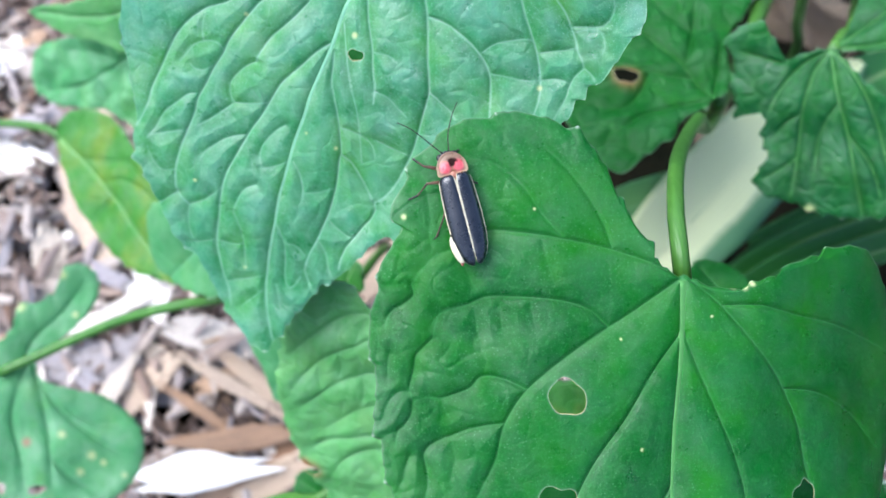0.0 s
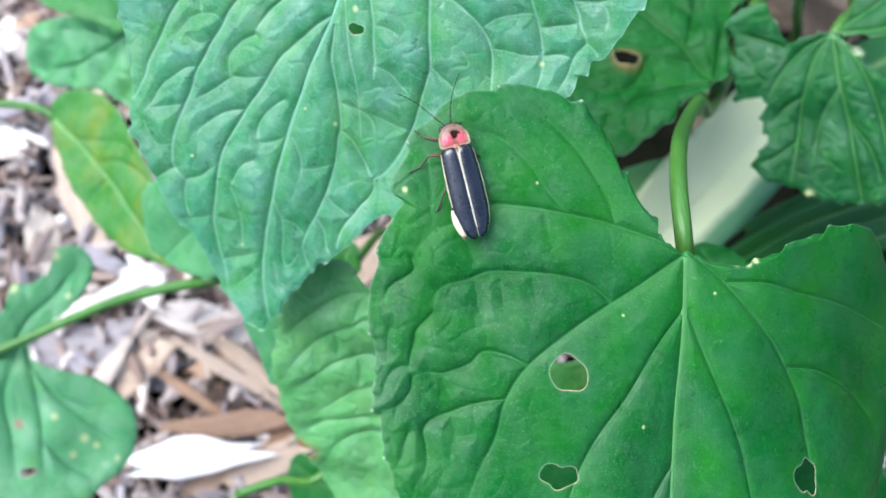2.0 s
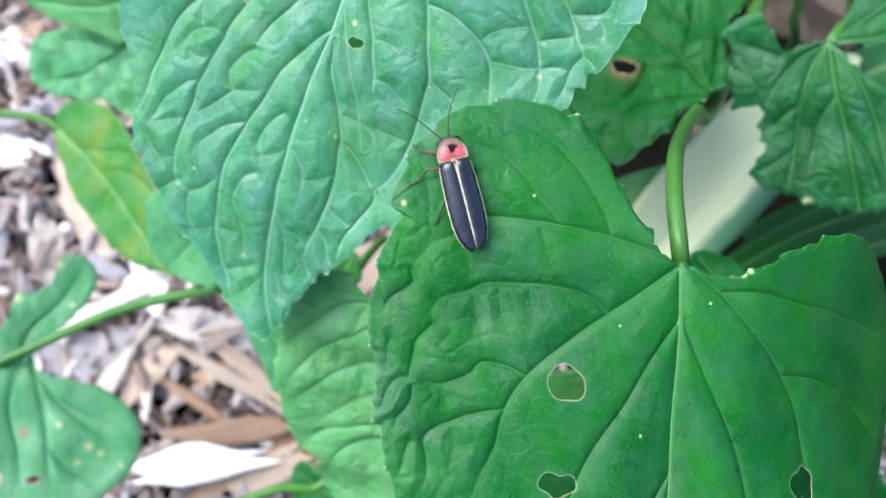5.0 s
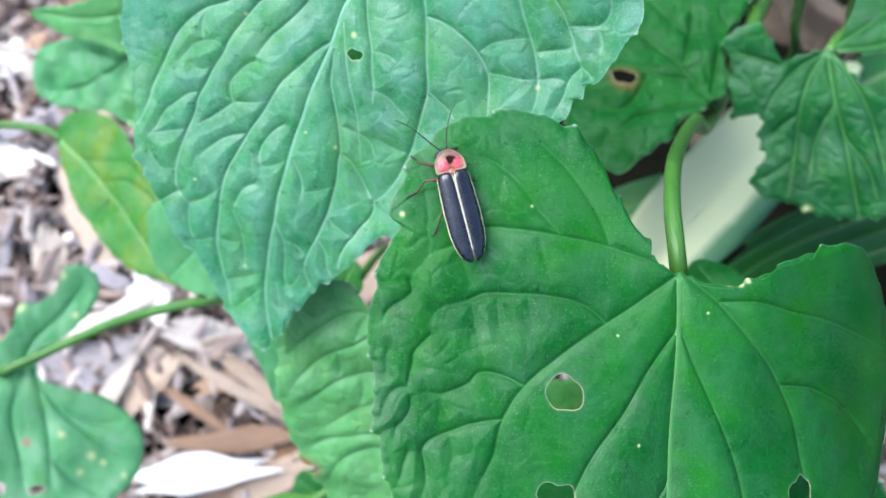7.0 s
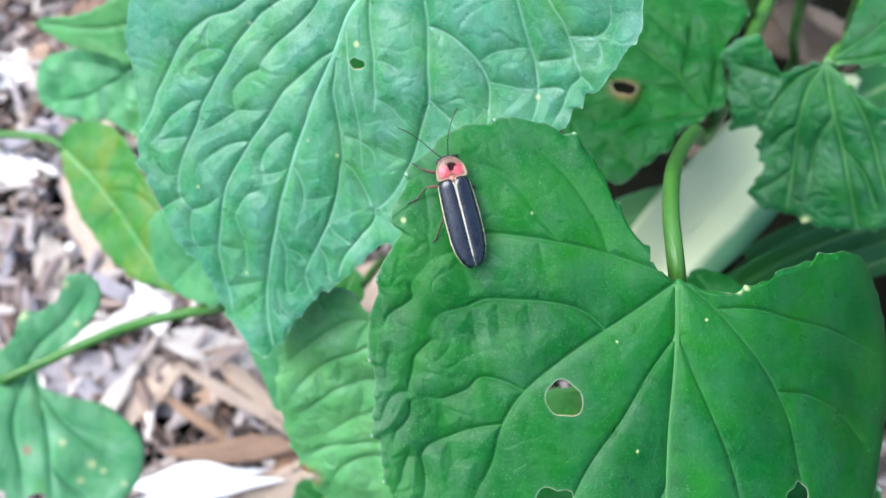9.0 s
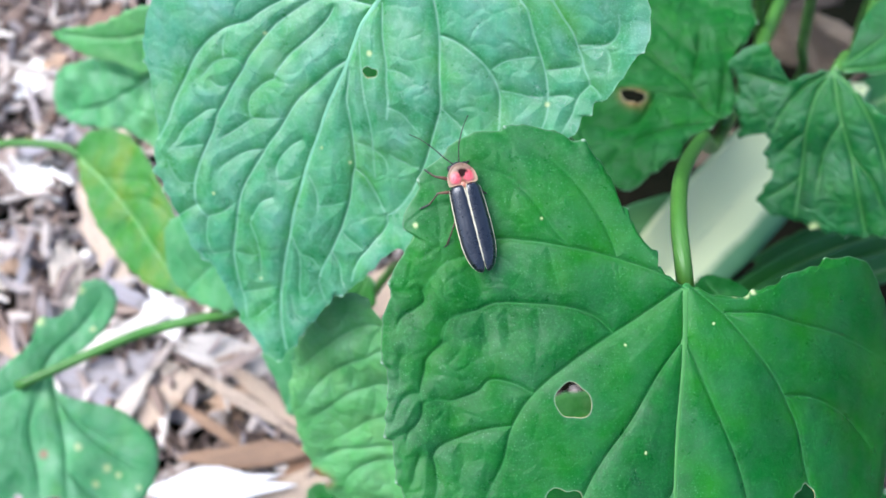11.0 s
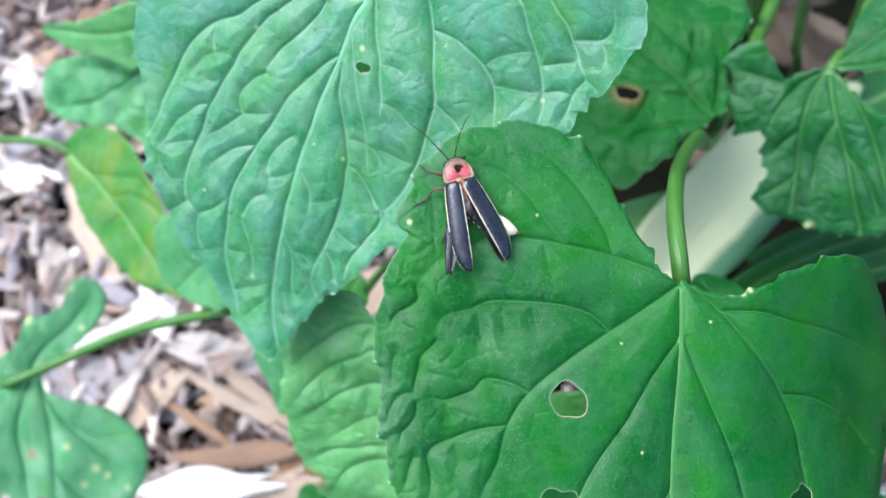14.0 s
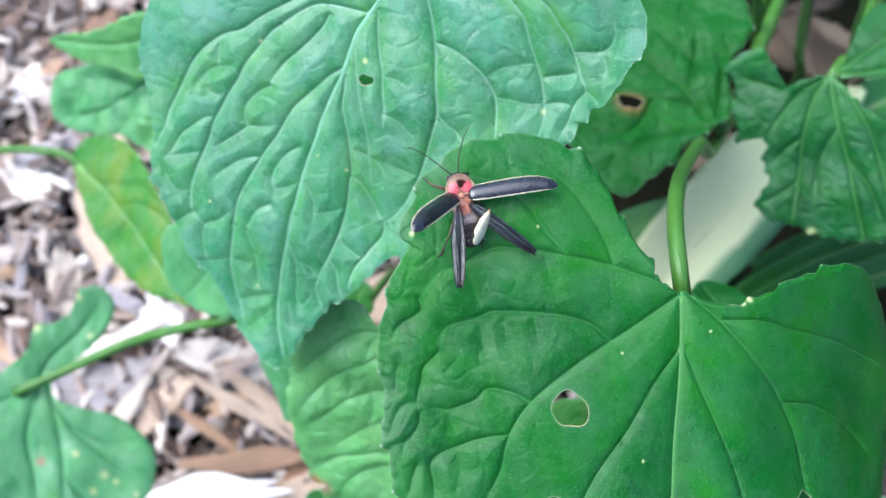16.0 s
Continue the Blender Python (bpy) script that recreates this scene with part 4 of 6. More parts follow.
leaf("violet_leaf", "mid-green leaf with one brown-edged hole", pose(0.0362, 0.0867, 0.1073, -7.1, -7.8, -4.7),
    V(-17.7, -0.0,  -14.9, 15.2,  -7.1, 25.8,  6.1, 27.6,  14.8, 20.7,  16.2, 13.8,  14.6, 10.4,  12.4, 7.0,  11.7, 3.4,  12.4, -1.2,  11.8, -5.2,  9.5, -7.0,  7.1, -9.6,  4.3, -11.0,  3.1, -14.5,  0.9, -16.5,  -1.1, -18.0,  -3.8, -20.6,  -6.7, -21.4,  -10.4, -17.9,  -14.9, -11.2),
    pairs(-0.0, 1.2)[0],
    [(0.6, V(10.1, -7.6,  4.7, 0.0,  -1.9, 7.4,  -10.8, 12.5)), (0.45, V(9.4, -7.0,  2.8, -8.2,  -2.8, -10.5,  -7.3, -15.1)), (0.4, V(6.1, -2.1,  -0.9, -1.2,  -6.6, -0.0,  -13.4, -0.0)),
     (0.4, V(4.7, 0.0,  6.2, 7.3,  6.8, 14.9)), (0.35, V(9.4, -6.4,  10.3, 0.0,  11.0, 7.3)), (0.35, V(-0.9, -1.2,  -3.7, -7.1,  -8.3, -9.4)), (0.3, V(6.2, 7.3,  1.9, 11.1,  -1.0, 15.0))],
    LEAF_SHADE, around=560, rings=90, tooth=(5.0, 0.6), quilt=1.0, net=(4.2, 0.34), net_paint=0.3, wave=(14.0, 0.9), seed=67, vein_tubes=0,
    holes=[(-5.0, -2.9, 2.1, 1.5, 0.15)], rusts=[(-4.9, -2.9, 2.15)],
    petiole=[tuple((0.0473, 0.0813, 0.1037)), (0.07, 0.17, 0.05), (0.072, 0.172, 0.0)])

right_leaf = leaf("violet_leaf", "deep-green leaf with fanned pale veins and a torn gap", pose(0.0625, 0.0843, 0.1167, 35.5, -22.6, -9.6),
    V(-0.5, 0.4,  -4.0, -0.1,  -7.6, -0.9,  -9.1, 3.2,  -11.0, 5.5,  -14.9, 4.4,  -16.5, 2.4,  -15.1, -1.0,  -16.1, -4.5,  -15.1, -7.6,  -15.4, -9.9,  -12.9, -9.7,  -12.2, -8.7,  -10.4, -10.6,  -11.2, -13.3,  -10.3, -17.3,  -12.6, -20.9,  -10.2, -23.5,  -6.4, -24.7,  -2.6, -26.5,  2.4, -27.5,  6.1, -27.6,  10.9, -26.7,  16.5, -20.5,  17.9, -14.3,  13.9, -10.1,  8.2, -7.5,  5.4, -5.5,  2.4, -2.1,  0.7, -0.0),
    pairs(-2.8, -8.9)[0],
    [(0.6, V(-0.2, 0.2,  0.7, -6.3,  2.4, -13.7,  3.7, -21.2,  4.6, -26.9)), (0.5, V(-0.3, 0.0,  -2.7, -3.4,  -4.5, -9.8,  -5.4, -17.2,  -6.4, -23.9)), (0.5, V(0.0, 0.0,  3.2, -3.8,  6.2, -10.2,  8.1, -17.6,  10.1, -25.0)),
     (0.45, V(-0.5, -0.1,  -4.5, -2.0,  -8.0, -5.9,  -9.7, -9.5)), (0.35, V(-5.4, -17.2,  -8.2, -19.1,  -11.4, -21.0)), (0.35, V(-8.0, -1.5,  -11.5, -0.1,  -14.7, 1.0)),
     (0.35, V(1.1, -8.2,  -1.9, -13.6,  -2.8, -20.2)), (0.35, V(2.4, -13.7,  5.8, -18.5,  7.5, -24.1)), (0.3, V(-4.5, -9.8,  -7.2, -11.5,  -9.5, -14.3))],
    LEAF_DEEP, around=600, rings=100, tooth=(3.0, 0.6), quilt=1.0, net=(3.2, 0.24), net_paint=0.25, wave=(16.0, 0.7), seed=71, vein_tubes=3, vein_paint=0.8, flecks=[(-3.4, -25.9, 0.8)],
    petiole=[tuple((0.0637, 0.0858, 0.1138)), tuple((0.0670, 0.0906, 0.1113)), tuple((0.0747, 0.1013, 0.1056)), (0.125, 0.2, 0.06), (0.125, 0.205, 0.0)])

leaf("violet_leaf", "green leaf lobe with a pale fanned vein", pose(0.0656, 0.0879, 0.1142, 7.2, -53.4, -12.0),
    V(-1.2, -1.0,  1.0, 0.7,  2.5, 4.2,  5.6, 8.2,  14.5, 7.4,  19.5, -0.5,  15.9, -5.8,  7.8, -5.0,  2.2, -2.8), pairs(7.9, 1.1)[0],
    [(0.5, V(-1.2, -1.0,  4.0, 0.6,  10.7, 3.0)), (0.5, V(-1.0, -1.3,  6.9, -3.3,  16.0, -3.9))],
    LEAF_DEEP, around=240, rings=30, quilt=0.8, seed=73, vein_tubes=2,
    petiole=[tuple((0.0649, 0.0870, 0.1132)), tuple((0.0737, 0.0984, 0.0993)), (0.13, 0.19, 0.06), (0.13, 0.2, 0.0)])

leaf("violet_leaf", "shaded green leaf close to the mulch", pose(-0.0246, 0.0214, 0.0584, 0.7, -28.5, 2.1),
    V(-4.3, 3.9,  0.0, 4.1,  7.9, 2.5,  15.4, -2.3,  15.2, -10.4,  5.2, -12.9,  -2.7, -8.3,  -5.1, -1.7), pairs(5.2, -3.6)[0],
    [(0.4, V(14.0, -10.4,  5.2, -3.6,  -3.4, 2.5))], LEAF_SHADE, around=200, rings=24, quilt=0.4, seed=79, vein_tubes=1,
    petiole=[tuple((-0.0123, 0.0124, 0.0594)), (-0.005, 0.02, 0.03), (-0.005, 0.02, 0.0)])

leaf("violet_leaf", "small green leaf lobe in the gap under the stalk", pose(0.0412, 0.0472, 0.1145, -26.3, -11.2, -7.1),
    V(-4.0, 1.5,  -1.7, 2.7,  1.6, 1.5,  4.2, -1.2,  4.7, -6.1,  -0.0, -8.8,  -3.6, -5.6), pairs(-0.0, -3.0)[0],
    [(0.4, V(2.4, -6.9,  -0.0, -3.0,  -2.5, 1.0))], LEAF_SHADE, around=200, rings=24, quilt=0.4, seed=83, vein_tubes=1,
    petiole=[tuple((0.0434, 0.0421, 0.1139)), (0.05, 0.06, 0.05), (0.05, 0.07, 0.0)])

leaf("violet_leaf", "shaded green leaf seen through holes in the leaf above", pose(0.0283, 0.0175, 0.1092, 31.8, -8.4, -2.5),
    V(-16.5, 10.5,  -13.6, 14.1,  -6.3, 14.9,  1.6, 9.1,  5.6, 1.0,  2.4, -3.4,  -4.0, -1.0,  -10.5, 2.8), pairs(-4.0, 5.6)[0],
    [(0.5, V(4.0, -1.6,  -4.0, 5.6,  -13.7, 10.1)), (0.4, V(-4.0, 5.6,  -5.6, 7.7,  -7.2, 11.1))],
    LEAF_YELLOW, around=280, rings=36, quilt=0.8, seed=89, vein_tubes=1,
    petiole=[tuple((0.0324, 0.0159, 0.1086)), (0.05, 0.03, 0.05), (0.05, 0.03, 0.0)])

# the deep shade on this leaf comes from its dark green
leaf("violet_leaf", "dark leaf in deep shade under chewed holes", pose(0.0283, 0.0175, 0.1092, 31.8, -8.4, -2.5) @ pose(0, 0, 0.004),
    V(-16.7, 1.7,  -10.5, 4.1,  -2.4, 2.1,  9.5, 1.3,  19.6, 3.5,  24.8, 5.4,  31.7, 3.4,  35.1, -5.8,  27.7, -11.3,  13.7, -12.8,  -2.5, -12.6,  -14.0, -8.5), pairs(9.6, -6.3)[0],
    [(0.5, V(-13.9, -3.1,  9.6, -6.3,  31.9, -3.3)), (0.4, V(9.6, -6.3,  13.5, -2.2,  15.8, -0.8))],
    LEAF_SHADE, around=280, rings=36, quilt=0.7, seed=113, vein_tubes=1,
    petiole=[tuple((0.0609, 0.0133, 0.1109)), (0.09, 0.02, 0.05), (0.09, 0.02, 0.0)])

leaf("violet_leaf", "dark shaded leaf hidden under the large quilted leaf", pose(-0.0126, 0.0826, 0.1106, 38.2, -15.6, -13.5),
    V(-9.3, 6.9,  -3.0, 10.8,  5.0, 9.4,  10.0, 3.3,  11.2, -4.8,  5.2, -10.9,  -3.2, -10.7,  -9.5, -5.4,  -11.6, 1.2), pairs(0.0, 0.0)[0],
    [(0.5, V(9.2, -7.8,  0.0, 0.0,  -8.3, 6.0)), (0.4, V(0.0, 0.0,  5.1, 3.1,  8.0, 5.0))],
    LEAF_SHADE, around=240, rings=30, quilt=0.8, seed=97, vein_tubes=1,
    petiole=[tuple((-0.0042, 0.0751, 0.1068)), (0.0, 0.13, 0.05), (0.0, 0.13, 0.0)])

# ================= strap leaves and stems in the gap =================
def strap_material(name, stops):
    n = Nodes(name)
    pos = n.coords()
    band = n.attr("band")
    jit = n.math('ADD', band, n.math('MULTIPLY', n.math('SUBTRACT', n.noise(120.0, 3.0, 0.5, pos), 0.5), 0.12))
    col = n.ramp(jit, *stops)
    spots = n.noise(170.0, 5.0, 0.7, pos)
    col = n.mix(n.ramp(spots, (0.68, (0, 0, 0)), (0.76, (0.6, 0.6, 0.6))), col, (0.20, 0.17, 0.09))
    n.link(col, n.bsdf.inputs["Base Color"])
    n.bsdf.inputs["Roughness"].default_value = 0.45
    lines = n.math('SINE', n.math('MULTIPLY', band, 110.0))
    n.link(n.bump(lines, 0.25, 0.0003), n.bsdf.inputs["Normal"])
    lit = n.add("BsdfTranslucent")
    n.link(col, lit.inputs["Color"])
    mixer = n.add("MixShader", Fac=0.2)
    n.link(n.bsdf.outputs[0], mixer.inputs[1])
    n.link(lit.outputs[0], mixer.inputs[2])
    n.link(mixer.outputs[0], n.out.inputs["Surface"])
    return n.mat


CREAM = strap_material("cream_strap", ((0.0, (0.30, 0.42, 0.20)), (0.06, (0.66, 0.70, 0.36)), (0.74, (0.68, 0.73, 0.40)), (0.84, (0.10, 0.24, 0.10)), (1.0, (0.03, 0.12, 0.04))))
GREEN_STRAP = strap_material("green_strap", ((0.0, (0.018, 0.10, 0.012)), (0.38, (0.022, 0.12, 0.016)), (0.47, (0.16, 0.27, 0.09)), (0.55, (0.026, 0.13, 0.018)), (1.0, (0.012, 0.075, 0.010))))
GREY_STRAP = strap_material("grey_green_strap", ((0.0, (0.05, 0.16, 0.045)), (0.5, (0.09, 0.22, 0.06)), (1.0, (0.035, 0.12, 0.03))))


def strap_leaf(label, path, width, material, side, taper=(0.8, 1.0, 1.0, 0.7), keel=0.12):
    """A long folded blade along world points; side: the way across it."""
    count, across = 70, 15
    p = spline(path, count)
    w = np.interp(np.linspace(0, 1, count), np.linspace(0, 1, len(taper)), taper) * width
    verts, band = [], []
    for i in range(count):
        d = p[min(i + 1, count - 1)] - p[max(i - 1, 0)]
        d /= np.linalg.norm(d)
        sd = np.array(side, float) - d * np.dot(side, d)
        sd /= np.linalg.norm(sd)
        up = np.cross(sd, d)
        up = up if up[2] > 0 else -up
        for k in range(across):
            u = k / (across - 1)
            c = 2 * u - 1
            verts.append(p[i] + sd * c * w[i] / 2 + up * w[i] * (keel * (abs(c) - 0.5) + 0.03 * math.sin(i * 0.21 + 3 * u)))
            band.append(u)
    faces = [(i * across + k, i * across + k + 1, (i + 1) * across + k + 1, (i + 1) * across + k) for i in range(count - 1) for k in range(across - 1)]
    root = thing("strap_leaf", label, "leaf", None, "strap leaves")
    ob = mesh_object("blade", verts, faces, material, root)
    v, f = tube([np.array(verts[i * across + across // 2]) + np.array((0, 0, 0.0001)) for i in range(0, count, 5)], [0.00016, 0.00014], 8, 40)
    mesh_object("midrib", v, f, material, root)
    ob.data.attributes.new("band", 'FLOAT', 'POINT').data.foreach_set("value", np.array(band, np.float32))
    mod = ob.modifiers.new("thickness", 'SOLIDIFY')
    mod.thickness, mod.offset = 0.0005, 0.0
    return root


strap_leaf("broad cream strap leaf with a green margin", [(0.0354, 0.0549, 0.0728), (0.0437, 0.0654, 0.0787), (0.0534, 0.0756, 0.0782), (0.0641, 0.0870, 0.0760), (0.0780, 0.1012, 0.0705), (0.0872, 0.1093, 0.0649), (0.0964, 0.1175, 0.0573)], 0.0195, CREAM, (0.75, -0.60, -0.1), (0.8, 1.0, 1.0, 0.72, 0.06))
for straps in (((0.0480, 0.0529, 0.0763), (0.0587, 0.0606, 0.0770), (0.0720, 0.0680, 0.0754), (0.0897, 0.0758, 0.0698), (0.1114, 0.0858, 0.0574)), ((0.0495, 0.0503, 0.0807), (0.0617, 0.0585, 0.0805), (0.0738, 0.0644, 0.0784), (0.0908, 0.0719, 0.0715), (0.1100, 0.0798, 0.0606)),
               ((0.0528, 0.0582, 0.0655), (0.0644, 0.0666, 0.0675), (0.0773, 0.0741, 0.0659), (0.0932, 0.0821, 0.0614), (0.1166, 0.0928, 0.0493)), ((0.0671, 0.0736, 0.0530), (0.0778, 0.0785, 0.0558), (0.0884, 0.0824, 0.0551), (0.1027, 0.0866, 0.0524), (0.1205, 0.0924, 0.0439)),
               ((0.0519, 0.0466, 0.0847), (0.0627, 0.0550, 0.0856), (0.0745, 0.0602, 0.0832), (0.0887, 0.0661, 0.0769), (0.1048, 0.0723, 0.0685))):
    strap_leaf("narrow dark green strap leaf with a pale stripe", straps, 0.0058, GREEN_STRAP, (0.3, -0.9, 0.1), (0.9, 1.0, 1.0, 0.8), 0.42)
strap_leaf("broad shaded green strap leaf behind a torn leaf", [(0.0782, 0.1005, 0.0553), (0.0884, 0.1071, 0.0577), (0.0975, 0.1128, 0.0577), (0.1126, 0.1220, 0.0547)], 0.012, GREEN_STRAP, (0.4, -0.8, 0.1), (0.8, 1.0, 1.0, 0.7), 0.2)
strap_leaf("grey-green strap leaf in the shade", [(0.0300, 0.0746, 0.0640), (0.0382, 0.0785, 0.0654), (0.0476, 0.0827, 0.0616), (0.0599, 0.0896, 0.0535)], 0.0095, GREY_STRAP, (0.2, -0.9, 0.1))
STEM = plain_material("dark_stem", (0.030, 0.100, 0.015), (0.060, 0.160, 0.030), 300.0, 0.5)
for stem_path, radius in ((((0.0543, 0.1204, 0.1179), (0.0631, 0.1223, 0.0867), (0.0676, 0.1222, 0.0707), (0.0749, 0.1274, 0.0460)), 0.0011), (((0.0623, 0.1116, 0.1253), (0.0700, 0.1141, 0.0943), (0.0736, 0.1143, 0.0784), (0.0825, 0.1222, 0.0494)), 0.0010),
                          (((0.0738, 0.1124, 0.1256), (0.0800, 0.1131, 0.0993), (0.0833, 0.1137, 0.0835), (0.0931, 0.1220, 0.0547)), 0.0010)):
    last = stem_path[-1]
    v, f = tube([*stem_path, (last[0] - 0.002, last[1], 0.0)], [radius, radius * 1.2], 10, 40)
    tagged(mesh_object("plant_stem", v, f, STEM), "thin dark green plant stem in the shade", "stem", "plant stems")
STRAW = plain_material("straw", (0.45, 0.33, 0.16), (0.60, 0.48, 0.28), 200.0, 0.7)
v, f = tube([(0.0808, 0.0653, 0.0659), (0.0876, 0.0709, 0.0680), (0.1004, 0.0801, 0.0660)], [0.0012, 0.0013, 0.0009], 10, 30)
tagged(mesh_object("dry_stalk", v, f, STRAW), "dry tan straw stalk among strap leaves", "stalk")
v, f = tube([(-0.0375, 0.0171, 0.0644), (-0.0296, 0.0193, 0.0683), (-0.0194, 0.0209, 0.0764), (-0.02, 0.05, 0.05)], [0.0008, 0.0008], 10, 30)
tagged(mesh_object("plant_stem", v, f, PETIOLE), "slender green stalk close to the mulch", "stem", "plant stems")


# ================= mulch =================
def chip_material(name, *tones, dark=0.35, stained=(0.11, 0.075, 0.06)):
    """Weathered wood: the tone goes piece by piece, streaked along the fibre."""
    n = Nodes(name)
    info = n.add("ObjectInfo")
    tone = n.tree.nodes.new("ShaderNodeValToRGB")
    tone.color_ramp.interpolation = 'CONSTANT'
    els = tone.color_ramp.elements
    while len(els) < len(tones):
        els.new(0.5)
    for k, (e, c) in enumerate(zip(els, tones)):
        e.position, e.color = k / len(tones), (*c, 1.0)
    n.link(info.outputs["Random"], tone.inputs[0])
    m = n.add("Mapping")
    m.inputs["Scale"].default_value = (1.0, 6.0, 3.0)
    n.link(n.coords(), m.inputs["Vector"])
    vec = n.mix(1.0, m.outputs[0], n.math('MULTIPLY', info.outputs["Random"], 37.0), 'ADD')
    fibre = n.noise(4.5, 6.0, 0.7, vec)
    stain = n.noise(1.6, 5.0, 0.65, vec)
    col = n.mix(n.math('MULTIPLY', n.ramp(fibre, (0.45, (0, 0, 0)), (0.70, (1, 1, 1))), dark), tone.outputs[0], (0.10, 0.06, 0.04))
    col = n.mix(n.math('MULTIPLY', n.ramp(stain, (0.55, (0, 0, 0)), (0.75, (1, 1, 1))), 0.75), col, stained)
    shred = n.noise(17.0, 4.0, 0.7, vec)
    col = n.mix(n.math('MULTIPLY', n.ramp(shred, (0.48, (0, 0, 0)), (0.66, (1, 1, 1))), dark * 1.2), col, tuple(0.5 * c for c in stained))
    n.link(col, n.bsdf.inputs["Base Color"])
    n.bsdf.inputs["Roughness"].default_value = 0.8
    n.link(n.bump(n.math('ADD', fibre, stain), 0.6, 0.0006), n.bsdf.inputs["Normal"])
    return n.mat


CHIP_MIX = chip_material("weathered_wood", (0.30, 0.23, 0.19), (0.52, 0.44, 0.37), (0.22, 0.13, 0.08), (0.40, 0.36, 0.36), (0.62, 0.53, 0.42), (0.16, 0.12, 0.10), (0.45, 0.30, 0.19), (0.33, 0.30, 0.30))
CHIP_CREAM = chip_material("bleached_wood", (0.86, 0.80, 0.71), (0.76, 0.68, 0.58), dark=0.30)
# brighter copy of the bleached wood, with the sunlight put into its tones
CHIP_WHITE = chip_material("sunlit_bleached_wood", (0.93, 0.89, 0.82), (0.90, 0.85, 0.77), dark=0.10, stained=(0.72, 0.64, 0.55))
CHIP_SILVER = chip_material("silvered_wood", (0.62, 0.57, 0.50), (0.56, 0.50, 0.43), dark=0.35)
CHIP_TAN = chip_material("tan_wood", (0.50, 0.37, 0.25), (0.55, 0.42, 0.30), dark=0.35)
CHIP_BROWN = chip_material("brown_wood", (0.34, 0.19, 0.10), (0.38, 0.23, 0.13), dark=0.45)
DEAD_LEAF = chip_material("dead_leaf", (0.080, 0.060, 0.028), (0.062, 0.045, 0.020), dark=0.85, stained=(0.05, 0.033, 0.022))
# dark copy of the wood: shade under the foliage is put into its tones
CHIP_SHADE = chip_material("bark_with_shade", (0.090, 0.066, 0.036), (0.040, 0.030, 0.018), (0.125, 0.098, 0.062), dark=0.9, stained=(0.02, 0.014, 0.010))
CHIP_GREY = chip_material("grey_wood", (0.46, 0.43, 0.43), (0.38, 0.35, 0.35), dark=0.7)


def chip_mesh(seed, rough=0.2, arch=0.12, lumps=0.0):
    """A splintered flake, one unit long and wide; thickness 0.1 of a unit."""
    r = np.random.RandomState(seed)
    a, b = 12, 6
    top, low = [], []
    ends = r.uniform(-rough, rough, (2, b + 1))
    bend, twist, lean = r.uniform(-arch, arch) * 2, r.uniform(-0.12, 0.12), r.uniform(-0.15, 0.15)
    taper = r.uniform(0.45, 1.0, 2)
    for i in range(a + 1):
        u = i / a
        for j in range(b + 1):
            v = j / b - 0.5
            x = (u - 0.5) + (ends[0, j] * (1 - u) ** 3 - ends[1, j] * u ** 3)
            w = (taper[0] + (1 - taper[0]) * min(1, u * 3)) * (taper[1] + (1 - taper[1]) * min(1, (1 - u) * 3))
            y = v * w * (1 + 0.08 * math.sin(9 * u + seed)) + lean * (u - 0.5) ** 2
            z = bend * (u - 0.5) ** 2 * 2 + twist * (u - 0.5) * v * 2 + arch * (0.25 - v * v) + r.uniform(-1, 1) * (0.012 + lumps)
            top.append((x, y, z))
            low.append((x * 0.97, y * 0.94, z - 0.09 - r.uniform(0, 0.03)))
    n = len(top)
    q = b + 1
    faces = []
    for i in range(a):
        for j in range(b):
            f = (i * q + j, (i + 1) * q + j, (i + 1) * q + j + 1, i * q + j + 1)
            faces += [f, tuple(k + n for k in f[::-1])]
    rim = [j for j in range(q)] + [i * q + b for i in range(1, a + 1)] + [a * q + j for j in range(b - 1, -1, -1)] + [i * q for i in range(a - 1, 0, -1)]
    for k in range(len(rim)):
        p, s = rim[k], rim[(k + 1) % len(rim)]
        faces.append((p, s, s + n, p + n))
    me = bpy.data.meshes.new("wood_chip")
    me.from_pydata(top + low, [], faces)
    me.shade_smooth()
    me.update()
    return me


FLAKES = {}


def wood_chip(x, y, z, turn, length, width, material, label, seed=1, tip=(0.0, 0.0), thick=None, lumps=0.0):
    key = (seed % 9, material.name, lumps)
    if key not in FLAKES:
        FLAKES[key] = chip_mesh(seed % 9 + 3, lumps=lumps)
        FLAKES[key].materials.append(material)
    ob = new("wood_chip", FLAKES[key])
    t = thick or min(length, width) * 0.9
    ob.matrix_basis = pose(x, y, z, tip[0], tip[1], turn) @ Matrix.Diagonal((length, width, t, 1))
    return tagged(ob, label, "wood chip", "mulch chips")


wood_chip(-0.0597, 0.0309, 0.0140, 8.1, 0.0321, 0.0094, CHIP_WHITE, "large bleached cream wood chip on the mulch", 1, (0, -4), 0.004)
wood_chip(-0.0600, 0.0663, 0.0080, -14.5, 0.0223, 0.0092, CHIP_SILVER, "broad pale wood chip with brown streaks", 2, (-5, 4), 0.006)
wood_chip(-0.0842, 0.0725, 0.0100, 33.6, 0.0280, 0.0048, CHIP_CREAM, "narrow pale wood splinter", 3, (0, 8), 0.005)
wood_chip(-0.0775, 0.0775, 0.0080, -39.0, 0.0158, 0.0079, CHIP_CREAM, "pale wood chip with a split end", 4, (6, 0), 0.006)
wood_chip(-0.0494, 0.0387, 0.0130, 9.9, 0.0262, 0.0063, CHIP_BROWN, "orange-brown curled strip of bark", 5, (8, 4), 0.008)
